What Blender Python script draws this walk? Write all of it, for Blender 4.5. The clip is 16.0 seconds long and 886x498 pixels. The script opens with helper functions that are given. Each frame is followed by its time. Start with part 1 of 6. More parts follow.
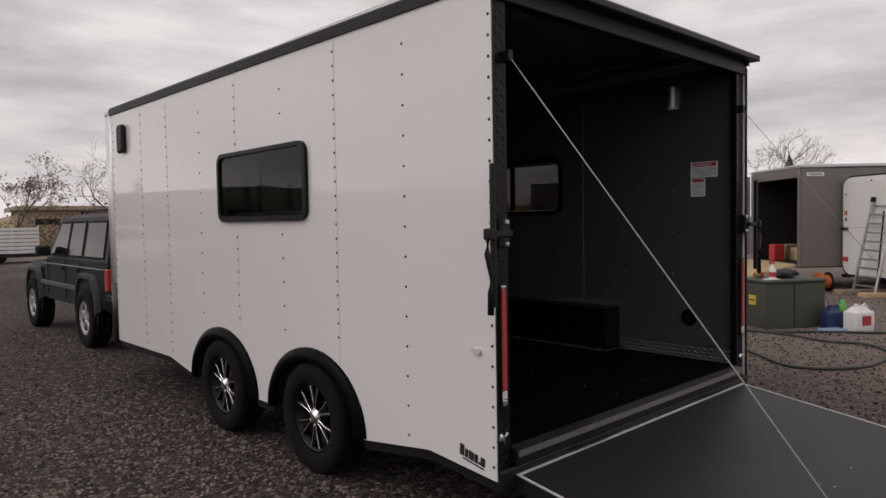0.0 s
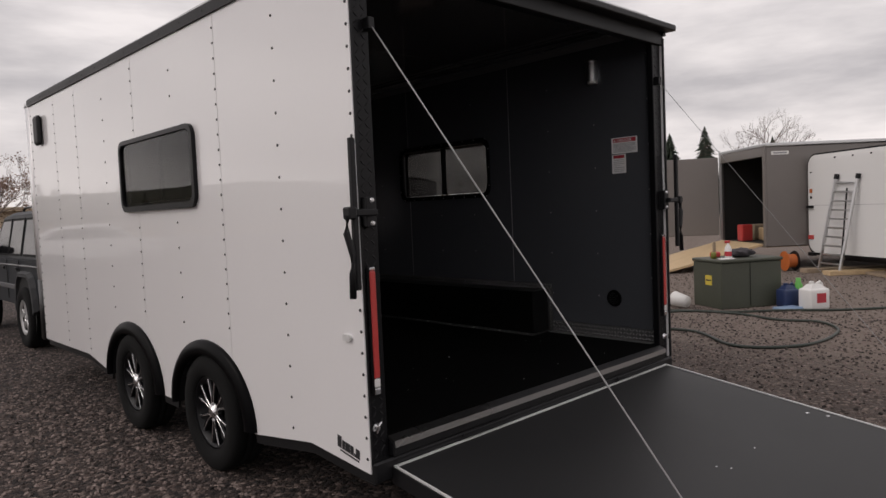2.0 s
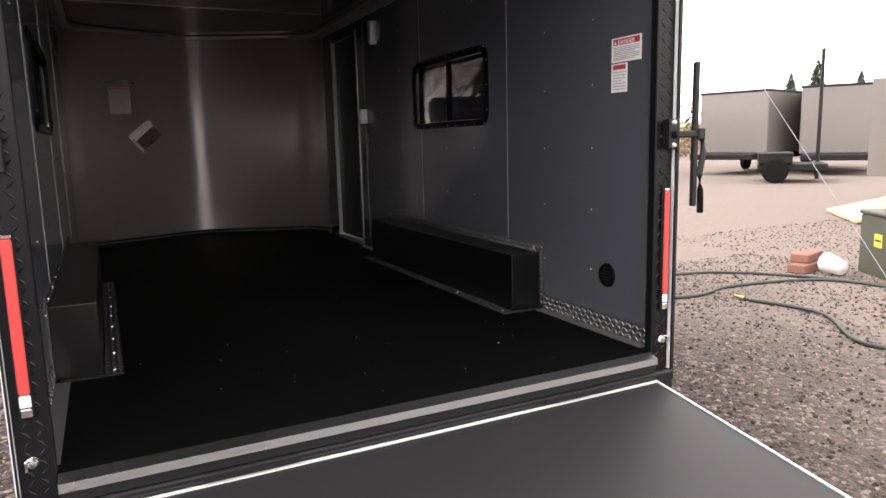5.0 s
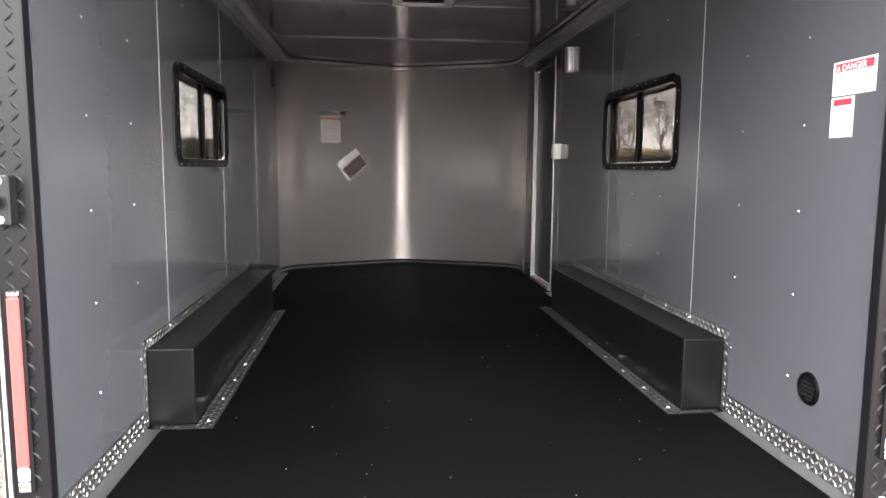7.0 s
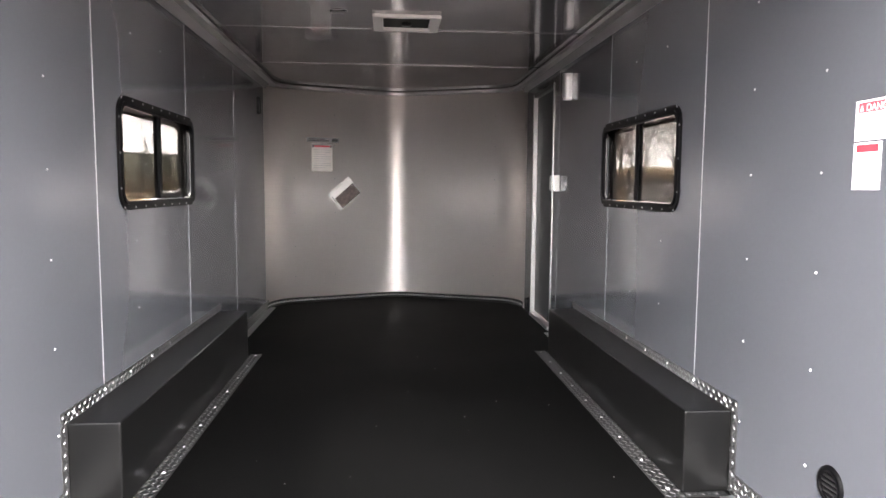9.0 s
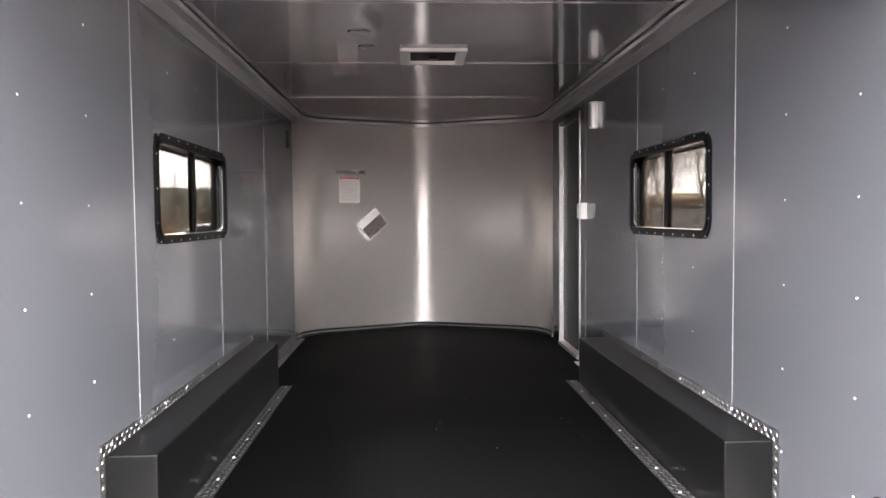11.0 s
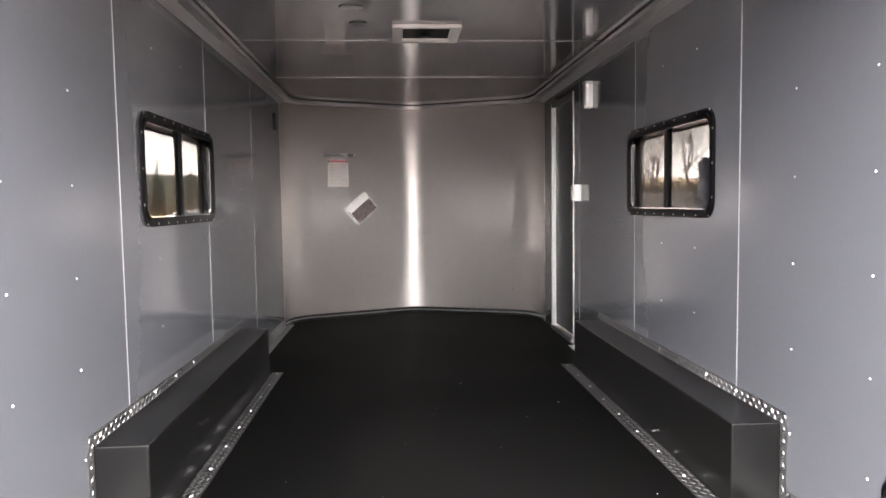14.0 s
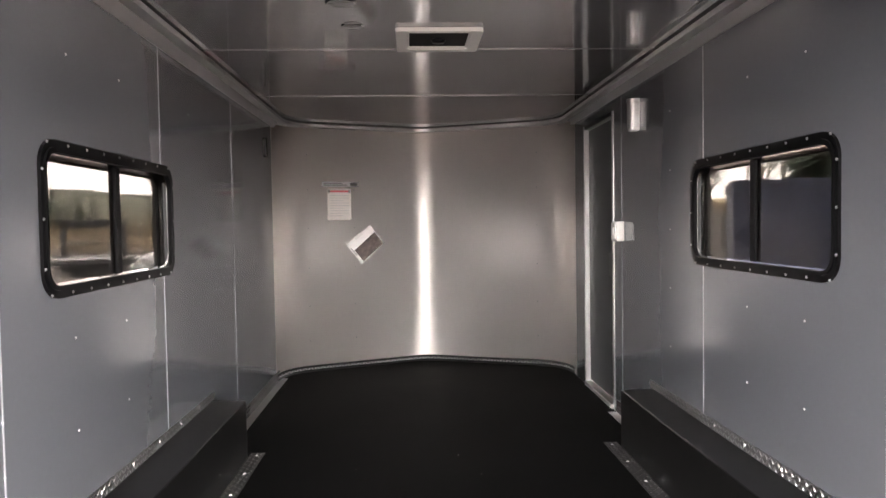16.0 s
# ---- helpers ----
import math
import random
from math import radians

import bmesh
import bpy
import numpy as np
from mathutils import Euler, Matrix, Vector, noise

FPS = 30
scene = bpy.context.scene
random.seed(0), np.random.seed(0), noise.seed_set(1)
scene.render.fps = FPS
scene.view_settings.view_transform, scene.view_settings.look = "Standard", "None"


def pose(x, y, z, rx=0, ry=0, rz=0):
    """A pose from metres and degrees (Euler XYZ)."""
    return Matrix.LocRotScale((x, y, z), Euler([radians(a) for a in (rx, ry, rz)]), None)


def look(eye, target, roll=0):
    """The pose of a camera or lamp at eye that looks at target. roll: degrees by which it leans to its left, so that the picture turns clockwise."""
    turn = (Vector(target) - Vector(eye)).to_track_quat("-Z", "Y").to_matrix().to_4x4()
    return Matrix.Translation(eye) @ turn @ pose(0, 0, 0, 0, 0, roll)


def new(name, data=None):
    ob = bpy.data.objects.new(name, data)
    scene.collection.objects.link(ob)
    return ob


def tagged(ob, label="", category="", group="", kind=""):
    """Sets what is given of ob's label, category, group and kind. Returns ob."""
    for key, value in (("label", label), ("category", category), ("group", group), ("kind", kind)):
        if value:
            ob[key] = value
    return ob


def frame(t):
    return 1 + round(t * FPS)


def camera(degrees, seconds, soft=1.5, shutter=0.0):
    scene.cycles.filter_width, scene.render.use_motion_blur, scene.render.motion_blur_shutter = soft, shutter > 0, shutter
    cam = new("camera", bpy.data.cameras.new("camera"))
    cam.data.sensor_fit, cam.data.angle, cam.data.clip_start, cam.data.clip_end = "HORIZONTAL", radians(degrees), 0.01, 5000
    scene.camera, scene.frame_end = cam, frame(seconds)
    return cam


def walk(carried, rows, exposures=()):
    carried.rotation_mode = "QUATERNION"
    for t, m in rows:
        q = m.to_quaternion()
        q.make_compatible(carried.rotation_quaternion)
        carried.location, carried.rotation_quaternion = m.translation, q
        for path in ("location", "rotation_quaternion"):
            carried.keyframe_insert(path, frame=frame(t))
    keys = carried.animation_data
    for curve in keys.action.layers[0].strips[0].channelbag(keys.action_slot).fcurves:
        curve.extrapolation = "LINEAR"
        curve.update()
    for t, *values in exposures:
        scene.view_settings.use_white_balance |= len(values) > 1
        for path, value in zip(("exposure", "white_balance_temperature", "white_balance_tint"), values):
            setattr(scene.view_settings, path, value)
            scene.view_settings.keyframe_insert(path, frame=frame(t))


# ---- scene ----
cam = camera(65.9, 16.0)
PATH = [
    (0, (-3.46, -2.014, 1.503), (-2.096, -0.554, 1.419), -1.0),
    (0.5, (-3.499, -2.041, 1.493), (-2.076, -0.638, 1.402), -0.5),
    (1, (-3.462, -2.064, 1.481), (-2.003, -0.699, 1.383), -1.0),
    (1.5, (-3.289, -2.14, 1.478), (-1.9, -0.706, 1.361), -2.6),
    (2, (-2.966, -2.258, 1.433), (-1.585, -0.816, 1.322), -2.5),
    (2.5, (-2.617, -2.241, 1.38), (-1.307, -0.741, 1.205), -5.6),
    (3, (-2.188, -2.337, 1.389), (-0.869, -0.859, 1.118), -2.5),
    (3.5, (-1.826, -2.361, 1.379), (-0.543, -0.856, 1.08), -1.1),
    (3.7, (-1.685, -2.328, 1.365), (-0.468, -0.771, 1.057), -0.9),
    (5.8, (-0.578, -2.08, 1.497), (0.025, -0.199, 1.18), -0.7),
    (6, (-0.483, -2.005, 1.509), (0.017, -0.096, 1.186), -0.4),
    (6.5, (-0.374, -1.924, 1.521), (-0.075, 0.031, 1.22), 0.2),
    (7, (-0.31, -1.814, 1.527), (-0.106, 0.162, 1.295), 0.4),
    (7.5, (-0.231, -1.642, 1.595), (-0.103, 0.344, 1.398), 0.2),
    (8, (-0.165, -1.562, 1.621), (0.031, 0.42, 1.435), 0.3),
    (8.5, (-0.086, -1.493, 1.635), (0.152, 0.483, 1.445), -0.2),
    (9, (-0.089, -1.473, 1.638), (0.072, 0.513, 1.459), 0.4),
    (9.2, (-0.096, -1.477, 1.643), (0.036, 0.511, 1.464), 0.2),
    (11.3, (-0.116, -1.481, 1.639), (-0.026, 0.515, 1.551), -0.5),
    (11.5, (-0.108, -1.482, 1.634), (-0.011, 0.514, 1.546), -0.6),
    (12, (-0.112, -1.479, 1.627), (0.009, 0.514, 1.5), -0.7),
    (12.5, (-0.113, -1.474, 1.63), (0.006, 0.517, 1.48), -0.7),
    (13, (-0.116, -1.471, 1.631), (0.004, 0.519, 1.475), -0.8),
    (13.5, (-0.146, -1.454, 1.638), (-0.033, 0.539, 1.513), -0.6),
    (14, (-0.168, -1.392, 1.617), (-0.035, 0.599, 1.482), -0.8),
    (14.5, (-0.149, -1.196, 1.654), (-0.002, 0.793, 1.5), -0.9),
    (15, (-0.096, -0.98, 1.729), (0.034, 1.014, 1.633), -1.1),
    (15.5, (-0.111, -0.737, 1.721), (-0.033, 1.26, 1.651), -0.5),
    (16, (-0.124, -0.56, 1.743), (-0.03, 1.436, 1.669), -0.9),
]
walk(cam, [(t, look(eye, target, roll)) for t, eye, target, roll in PATH],
     [(0, -0.2, 6560, 13.5), (2.0, -0.05, 6560, 13.5), (2.6, 0.35, 6580, 14), (3.5, 1.35, 6650, 14), (5.8, 2.9, 6560, 11), (6.5, 3.9, 6520, 10.5), (7.0, 4.4, 6500, 10), (8.0, 4.8, 6500, 10.2), (9.0, 5.05, 6500, 10.5), (12.0, 5.1, 6500, 11), (13.5, 5.15, 6550, 11), (16.0, 5.25, 6750, 10.5)])

# ---- light ----
world = bpy.data.worlds.new("overcast_world")
scene.world = world
world.use_nodes = True
wn, wl = world.node_tree.nodes, world.node_tree.links
wn.clear()
w_out = wn.new("ShaderNodeOutputWorld")
w_bg = wn.new("ShaderNodeBackground")
w_sky = wn.new("ShaderNodeTexSky")
w_sky.sky_type = "NISHITA"
w_sky.sun_disc = False
SUN_EL, SUN_AZ = radians(38), radians(297)
w_sky.sun_elevation, w_sky.sun_rotation = SUN_EL, SUN_AZ
w_sky.dust_density = 4.0
w_gain = wn.new("ShaderNodeVectorMath")
w_gain.operation = "SCALE"
w_gain.inputs["Scale"].default_value = 0.10
w_tc = wn.new("ShaderNodeTexCoord")
w_sep = wn.new("ShaderNodeSeparateXYZ")
w_map = wn.new("ShaderNodeMapping")
w_map.inputs["Scale"].default_value = (1.6, 1.6, 7.0)
w_noise = wn.new("ShaderNodeTexNoise")
w_noise.inputs["Scale"].default_value = 1.7
w_noise.inputs["Detail"].default_value = 6.0
w_noise.inputs["Roughness"].default_value = 0.55
w_cloud = wn.new("ShaderNodeValToRGB")
w_cloud.color_ramp.elements[0].position = 0.36
w_cloud.color_ramp.elements[0].color = (0.56, 0.54, 0.545, 1)
w_cloud.color_ramp.elements[1].position = 0.64
w_cloud.color_ramp.elements[1].color = (1.0, 0.955, 0.93, 1)
w_high = wn.new("ShaderNodeValToRGB")
w_high.color_ramp.elements[0].position = 0.0
w_high.color_ramp.elements[0].color = (1.22, 1.21, 1.20, 1)
w_low = w_high.color_ramp.elements.new(0.2)
w_low.color = (0.95, 0.95, 0.95, 1)
w_high.color_ramp.elements[2].position = 0.9
w_high.color_ramp.elements[2].color = (1.15, 1.15, 1.17, 1)
w_mul = wn.new("ShaderNodeMix")
w_mul.data_type, w_mul.blend_type = "RGBA", "MULTIPLY"
w_mul.inputs["Factor"].default_value = 1.0
w_mix = wn.new("ShaderNodeMix")
w_mix.data_type = "RGBA"
w_mix.inputs["Factor"].default_value = 0.93
wl.new(w_tc.outputs["Generated"], w_map.inputs["Vector"])
wl.new(w_tc.outputs["Generated"], w_sep.inputs[0])
wl.new(w_map.outputs[0], w_noise.inputs["Vector"])
wl.new(w_noise.outputs["Fac"], w_cloud.inputs[0])
wl.new(w_sep.outputs["Z"], w_high.inputs[0])
wl.new(w_cloud.outputs[0], w_mul.inputs["A"])
wl.new(w_high.outputs[0], w_mul.inputs["B"])
wl.new(w_sky.outputs[0], w_gain.inputs[0])
wl.new(w_gain.outputs[0], w_mix.inputs["A"])
wl.new(w_mul.outputs["Result"], w_mix.inputs["B"])
wl.new(w_mix.outputs["Result"], w_bg.inputs["Color"])
w_bg.inputs["Strength"].default_value = 1.0
wl.new(w_bg.outputs[0], w_out.inputs["Surface"])

sun = new("sun", bpy.data.lights.new("sun", "SUN"))
sun.data.energy, sun.data.angle, sun.data.color = 0.7, radians(30), (1.0, 0.95, 0.9)
sun.matrix_world = look((-90, 46, 79), (0, 0, 0))


# ---- materials ----
def mat(name, color, rough=0.6, metal=0.0, grain=0.0, scale=20.0, bump=0.0, rough_var=0.0, stain=0.0, stain_scale=1.5,
        coat=0.0, stretch=(1, 1, 1), per_piece=0.0, dist=0.01, spec=0.5):
    """A painted, metal or mineral surface: grain and stains vary its colour, rough_var its gloss, bump its relief."""
    m = bpy.data.materials.new(name)
    m.use_nodes = True
    n, l = m.node_tree.nodes, m.node_tree.links
    b = n["Principled BSDF"]
    b.inputs["Roughness"].default_value, b.inputs["Metallic"].default_value = rough, metal
    b.inputs["Specular IOR Level"].default_value = spec
    b.inputs["Coat Weight"].default_value = coat
    b.inputs["Coat Roughness"].default_value = 0.08
    tc = n.new("ShaderNodeTexCoord")
    mp = n.new("ShaderNodeMapping")
    mp.inputs["Scale"].default_value = stretch
    l.new(tc.outputs["Object"], mp.inputs["Vector"])
    fine = n.new("ShaderNodeTexNoise")
    fine.inputs["Scale"].default_value, fine.inputs["Detail"].default_value = scale, 5.0
    l.new(mp.outputs[0], fine.inputs["Vector"])
    wide = n.new("ShaderNodeTexNoise")
    wide.inputs["Scale"].default_value, wide.inputs["Detail"].default_value = stain_scale, 4.0
    l.new(mp.outputs[0], wide.inputs["Vector"])
    add = n.new("ShaderNodeMath")
    add.operation = "MULTIPLY_ADD"
    l.new(fine.outputs["Fac"], add.inputs[0])
    add.inputs[1].default_value, add.inputs[2].default_value = 2 * grain, 1 - grain
    add2 = n.new("ShaderNodeMath")
    add2.operation = "MULTIPLY_ADD"
    l.new(wide.outputs["Fac"], add2.inputs[0])
    add2.inputs[1].default_value, add2.inputs[2].default_value = 2 * stain, 1 - stain
    mul = n.new("ShaderNodeMath")
    mul.operation = "MULTIPLY"
    l.new(add.outputs[0], mul.inputs[0])
    l.new(add2.outputs[0], mul.inputs[1])
    out = mul
    if per_piece:
        oi = n.new("ShaderNodeObjectInfo")
        pm = n.new("ShaderNodeMath")
        pm.operation = "MULTIPLY_ADD"
        l.new(oi.outputs["Random"], pm.inputs[0])
        pm.inputs[1].default_value, pm.inputs[2].default_value = 2 * per_piece, 1 - per_piece
        out = n.new("ShaderNodeMath")
        out.operation = "MULTIPLY"
        l.new(mul.outputs[0], out.inputs[0])
        l.new(pm.outputs[0], out.inputs[1])
    sc = n.new("ShaderNodeVectorMath")
    sc.operation = "SCALE"
    sc.inputs[0].default_value = color
    l.new(out.outputs[0], sc.inputs["Scale"])
    l.new(sc.outputs[0], b.inputs["Base Color"])
    if rough_var:
        rv = n.new("ShaderNodeMath")
        rv.operation = "MULTIPLY_ADD"
        l.new(wide.outputs["Fac"], rv.inputs[0])
        rv.inputs[1].default_value, rv.inputs[2].default_value = 2 * rough_var, rough - rough_var
        l.new(rv.outputs[0], b.inputs["Roughness"])
    if bump:
        bp = n.new("ShaderNodeBump")
        bp.inputs["Strength"].default_value, bp.inputs["Distance"].default_value = bump, dist
        l.new(fine.outputs["Fac"], bp.inputs["Height"])
        l.new(bp.outputs[0], b.inputs["Normal"])
    return m


def glass(name, color=(0.9, 0.95, 0.95), dark=0.0, rough=0.0, gloss=1.0):
    """Thin window glass: clear with a gloss on top; dark: how much a tint takes away."""
    m = bpy.data.materials.new(name)
    m.use_nodes = True
    n, l = m.node_tree.nodes, m.node_tree.links
    n.remove(n["Principled BSDF"])
    tr = n.new("ShaderNodeBsdfTransparent")
    k = 1 - dark
    tr.inputs["Color"].default_value = (color[0] * k, color[1] * k, color[2] * k, 1)
    gl = n.new("ShaderNodeBsdfGlossy")
    gl.inputs["Roughness"].default_value = rough
    lw = n.new("ShaderNodeLayerWeight")
    lw.inputs["Blend"].default_value = 0.5
    pw = n.new("ShaderNodeMath")
    pw.operation = "POWER"
    pw.inputs[1].default_value = 5.0
    fr = n.new("ShaderNodeMath")
    fr.operation = "MULTIPLY_ADD"
    fr.inputs[1].default_value, fr.inputs[2].default_value = 0.9 * gloss, 0.05 * gloss
    l.new(lw.outputs["Facing"], pw.inputs[0])
    l.new(pw.outputs[0], fr.inputs[0])
    mx = n.new("ShaderNodeMixShader")
    l.new(fr.outputs[0], mx.inputs["Fac"])
    l.new(tr.outputs[0], mx.inputs[1])
    l.new(gl.outputs[0], mx.inputs[2])
    l.new(mx.outputs[0], n["Material Output"].inputs["Surface"])
    return m


def panel_paint(name, color, rough, wave, grain=0.02, metal=0.0, coat=0.0, stain=0.05):
    """Thin sheet skin: glossy paint over metal that buckles a little between its fixings."""
    m = mat(name, color, rough, metal, grain, 60, 0, 0.04, stain, 1.2, coat)
    n, l = m.node_tree.nodes, m.node_tree.links
    tc = n.new("ShaderNodeTexCoord")
    w = n.new("ShaderNodeTexNoise")
    w.inputs["Scale"].default_value, w.inputs["Detail"].default_value = 2.2, 1.0
    l.new(tc.outputs["Object"], w.inputs["Vector"])
    bp = n.new("ShaderNodeBump")
    bp.inputs["Strength"].default_value, bp.inputs["Distance"].default_value = wave, 0.05
    l.new(w.outputs["Fac"], bp.inputs["Height"])
    b = n["Principled BSDF"]
    l.new(bp.outputs[0], b.inputs["Normal"])
    l.new(bp.outputs[0], b.inputs["Coat Normal"])
    return m


def gravel_mat():
    m = bpy.data.materials.new("gravel_ground")
    m.use_nodes = True
    n, l = m.node_tree.nodes, m.node_tree.links
    b = n["Principled BSDF"]
    b.inputs["Roughness"].default_value = 0.92
    tc = n.new("ShaderNodeTexCoord")
    vo = n.new("ShaderNodeTexVoronoi")
    vo.inputs["Scale"].default_value = 38.0
    l.new(tc.outputs["Object"], vo.inputs["Vector"])
    vo2 = n.new("ShaderNodeTexVoronoi")
    vo2.inputs["Scale"].default_value = 95.0
    l.new(tc.outputs["Object"], vo2.inputs["Vector"])
    rp = n.new("ShaderNodeValToRGB")
    e = rp.color_ramp.elements
    e[0].position, e[0].color = 0.0, (0.005, 0.0035, 0.003, 1)
    e[1].position, e[1].color = 1.0, (0.24, 0.192, 0.172, 1)
    k = e.new(0.5)
    k.color = (0.034, 0.023, 0.020, 1)
    k = e.new(0.85)
    k.color = (0.088, 0.064, 0.056, 1)
    sep = n.new("ShaderNodeSeparateColor")
    l.new(vo.outputs["Color"], sep.inputs[0])
    l.new(sep.outputs[0], rp.inputs[0])
    wide = n.new("ShaderNodeTexNoise")
    wide.inputs["Scale"].default_value, wide.inputs["Detail"].default_value = 0.35, 5.0
    l.new(tc.outputs["Object"], wide.inputs["Vector"])
    wr = n.new("ShaderNodeValToRGB")
    wr.color_ramp.elements[0].position, wr.color_ramp.elements[0].color = 0.3, (0.75, 0.74, 0.74, 1)
    wr.color_ramp.elements[1].position, wr.color_ramp.elements[1].color = 0.72, (1.2, 1.16, 1.1, 1)
    l.new(wide.outputs["Fac"], wr.inputs[0])
    mu = n.new("ShaderNodeMix")
    mu.data_type, mu.blend_type = "RGBA", "MULTIPLY"
    mu.inputs["Factor"].default_value = 1.0
    l.new(rp.outputs[0], mu.inputs["A"])
    l.new(wr.outputs[0], mu.inputs["B"])
    # ground gets paler towards +x: an exposure rise mixed into its colour
    sx = n.new("ShaderNodeSeparateXYZ")
    l.new(tc.outputs["Object"], sx.inputs[0])
    edge = n.new("ShaderNodeMath")
    edge.operation = "MULTIPLY_ADD"
    l.new(wide.outputs["Fac"], edge.inputs[0])
    edge.inputs[1].default_value = 6.0
    l.new(sx.outputs["X"], edge.inputs[2])
    exposure_lift = n.new("ShaderNodeMapRange")
    exposure_lift.interpolation_type = "SMOOTHSTEP"
    exposure_lift.inputs["From Min"].default_value, exposure_lift.inputs["From Max"].default_value = 3.5, 8.5
    exposure_lift.inputs["To Min"].default_value, exposure_lift.inputs["To Max"].default_value = 0.0, 0.82
    l.new(edge.outputs[0], exposure_lift.inputs["Value"])
    pale = n.new("ShaderNodeMix")
    pale.data_type = "RGBA"
    pale.inputs["B"].default_value = (0.225, 0.18, 0.15, 1)
    l.new(exposure_lift.outputs[0], pale.inputs["Factor"])
    l.new(mu.outputs["Result"], pale.inputs["A"])
    l.new(pale.outputs["Result"], b.inputs["Base Color"])
    ad = n.new("ShaderNodeMath")
    ad.operation = "MULTIPLY_ADD"
    l.new(vo2.outputs["Distance"], ad.inputs[0])
    ad.inputs[1].default_value = 0.4
    l.new(vo.outputs["Distance"], ad.inputs[2])
    bp = n.new("ShaderNodeBump")
    bp.invert = True
    bp.inputs["Strength"].default_value, bp.inputs["Distance"].default_value = 1.0, 0.02
    l.new(ad.outputs[0], bp.inputs["Height"])
    l.new(bp.outputs[0], b.inputs["Normal"])
    return m


def brushed(m, aniso, turn):
    """Lets a metal's gloss spread across its grain."""
    n, l = m.node_tree.nodes, m.node_tree.links
    b = n["Principled BSDF"]
    b.inputs["Anisotropic"].default_value, b.inputs["Anisotropic Rotation"].default_value = aniso, turn
    tg = n.new("ShaderNodeTangent")
    tg.direction_type, tg.axis = "RADIAL", "Z"
    l.new(tg.outputs[0], b.inputs["Tangent"])


WHITE_SKIN = panel_paint("white_aluminium_skin", (0.80, 0.785, 0.785), 0.30, 0.03, 0.01, coat=1.0, stain=0.02)
WHITE_SKIN.node_tree.nodes["Principled BSDF"].inputs["Coat Roughness"].default_value = 0.015
GREY_SKIN = panel_paint("grey_painted_liner", (0.122, 0.129, 0.144), 0.13, 0.04, 0.03, metal=0.4)
CEIL_SKIN = panel_paint("grey_ceiling_liner", (0.28, 0.275, 0.283), 0.09, 0.06, 0.03, metal=0.72)
FRONT_METAL = panel_paint("satin_bare_aluminium", (0.95, 0.905, 0.88), 0.50, 0.04, 0.03, metal=0.83)
brushed(FRONT_METAL, 0.95, 0.25)
BLACK_TRIM = mat("black_powder_coat", (0.009, 0.009, 0.010), 0.45, 0, 0.1, 90, 0.1, 0.08, 0.1, spec=0.3)
BLACK_GLOSS = mat("black_enamel", (0.006, 0.006, 0.007), 0.34, 0, 0.05, 60, spec=0.22)
RUBBER_FLOOR = mat("black_rubber_mat", (0.0020, 0.0020, 0.0020), 0.64, 0, 0.25, 130, 0.5, 0.08, 0.25, 1.1, dist=0.003, spec=0.06)
RAMP_MAT = mat("dark_grey_ramp_lining", (0.0125, 0.0125, 0.0132), 0.5, 0, 0.10, 160, 0.25, 0.06, 0.12, 1.3, dist=0.002, spec=0.4)
ALU = mat("mill_aluminium", (0.60, 0.60, 0.60), 0.36, 1.0, 0.06, 80, 0.1, 0.08)
SCREW_DULL = mat("dull_screw_head", (0.35, 0.35, 0.35), 0.35, 0.7)
TREAD_ALU = mat("bright_tread_plate", (0.31, 0.31, 0.31), 0.28, 1.0, 0.08, 60, 0.1, 0.06)
TREAD_BASE = mat("dull_tread_plate_ground", (0.13, 0.13, 0.13), 0.42, 0.8, 0.15, 60, 0.1, 0.08, 0.2)
STRIP_DULL = mat("scuffed_dark_tread_plate", (0.020, 0.020, 0.020), 0.5, 0.3, 0.25, 60, 0.1, 0.08, 0.3, spec=0.3)
STRIP_LOZENGE = mat("worn_tread_lozenge", (0.09, 0.09, 0.09), 0.4, 0.7, 0.2, 60)
SLEEVE = mat("anodised_window_sleeve", (0.045, 0.044, 0.043), 0.22, 1.0, 0.03, 60)
WORN_ALU = mat("worn_dull_aluminium", (0.72, 0.72, 0.71), 0.5, 0.35, 0.12, 60, 0.1, 0.1, 0.1)
MOULDED = mat("black_moulded_plastic", (0.003, 0.003, 0.0034), 0.35, 0, 0.05, 60, spec=0.05)
MACHINED = mat("machined_alloy", (0.80, 0.80, 0.81), 0.26, 1.0, 0.05, 200)
CHROME = mat("polished_metal", (0.85, 0.85, 0.86), 0.12, 1.0)
TYRE = mat("tyre_rubber", (0.0055, 0.0055, 0.0055), 0.9, 0, 0.2, 60, 0.3, dist=0.003, spec=0.2)
RED_LENS = mat("red_plastic_lens", (0.52, 0.055, 0.05), 0.28, 0, 0.08, 40, coat=0.5)
WHITE_PLASTIC = mat("white_plastic", (0.75, 0.74, 0.72), 0.4, 0, 0.03)
PAPER = mat("white_sticker", (0.84, 0.83, 0.82), 0.45, 0, 0.02)
RED_INK = mat("red_ink", (0.45, 0.035, 0.05), 0.5)
BLACK_INK = mat("black_ink", (0.02, 0.02, 0.022), 0.5)
GREY_INK = mat("grey_ink", (0.30, 0.30, 0.31), 0.5)
WINDOW_GLASS = glass("window_glass", (1.0, 0.985, 0.96), dark=0.66, gloss=0.2)
OUTER_GLASS = glass("outer_window_glass", (1.0, 1.0, 1.0), dark=0.35, gloss=0.7)
TINT_GLASS = glass("tinted_car_glass", dark=0.8)
GALV_CABLE = mat("galvanised_cable", (0.34, 0.34, 0.34), 0.4, 0.6, 0.2, 400)
GRAVEL = gravel_mat()
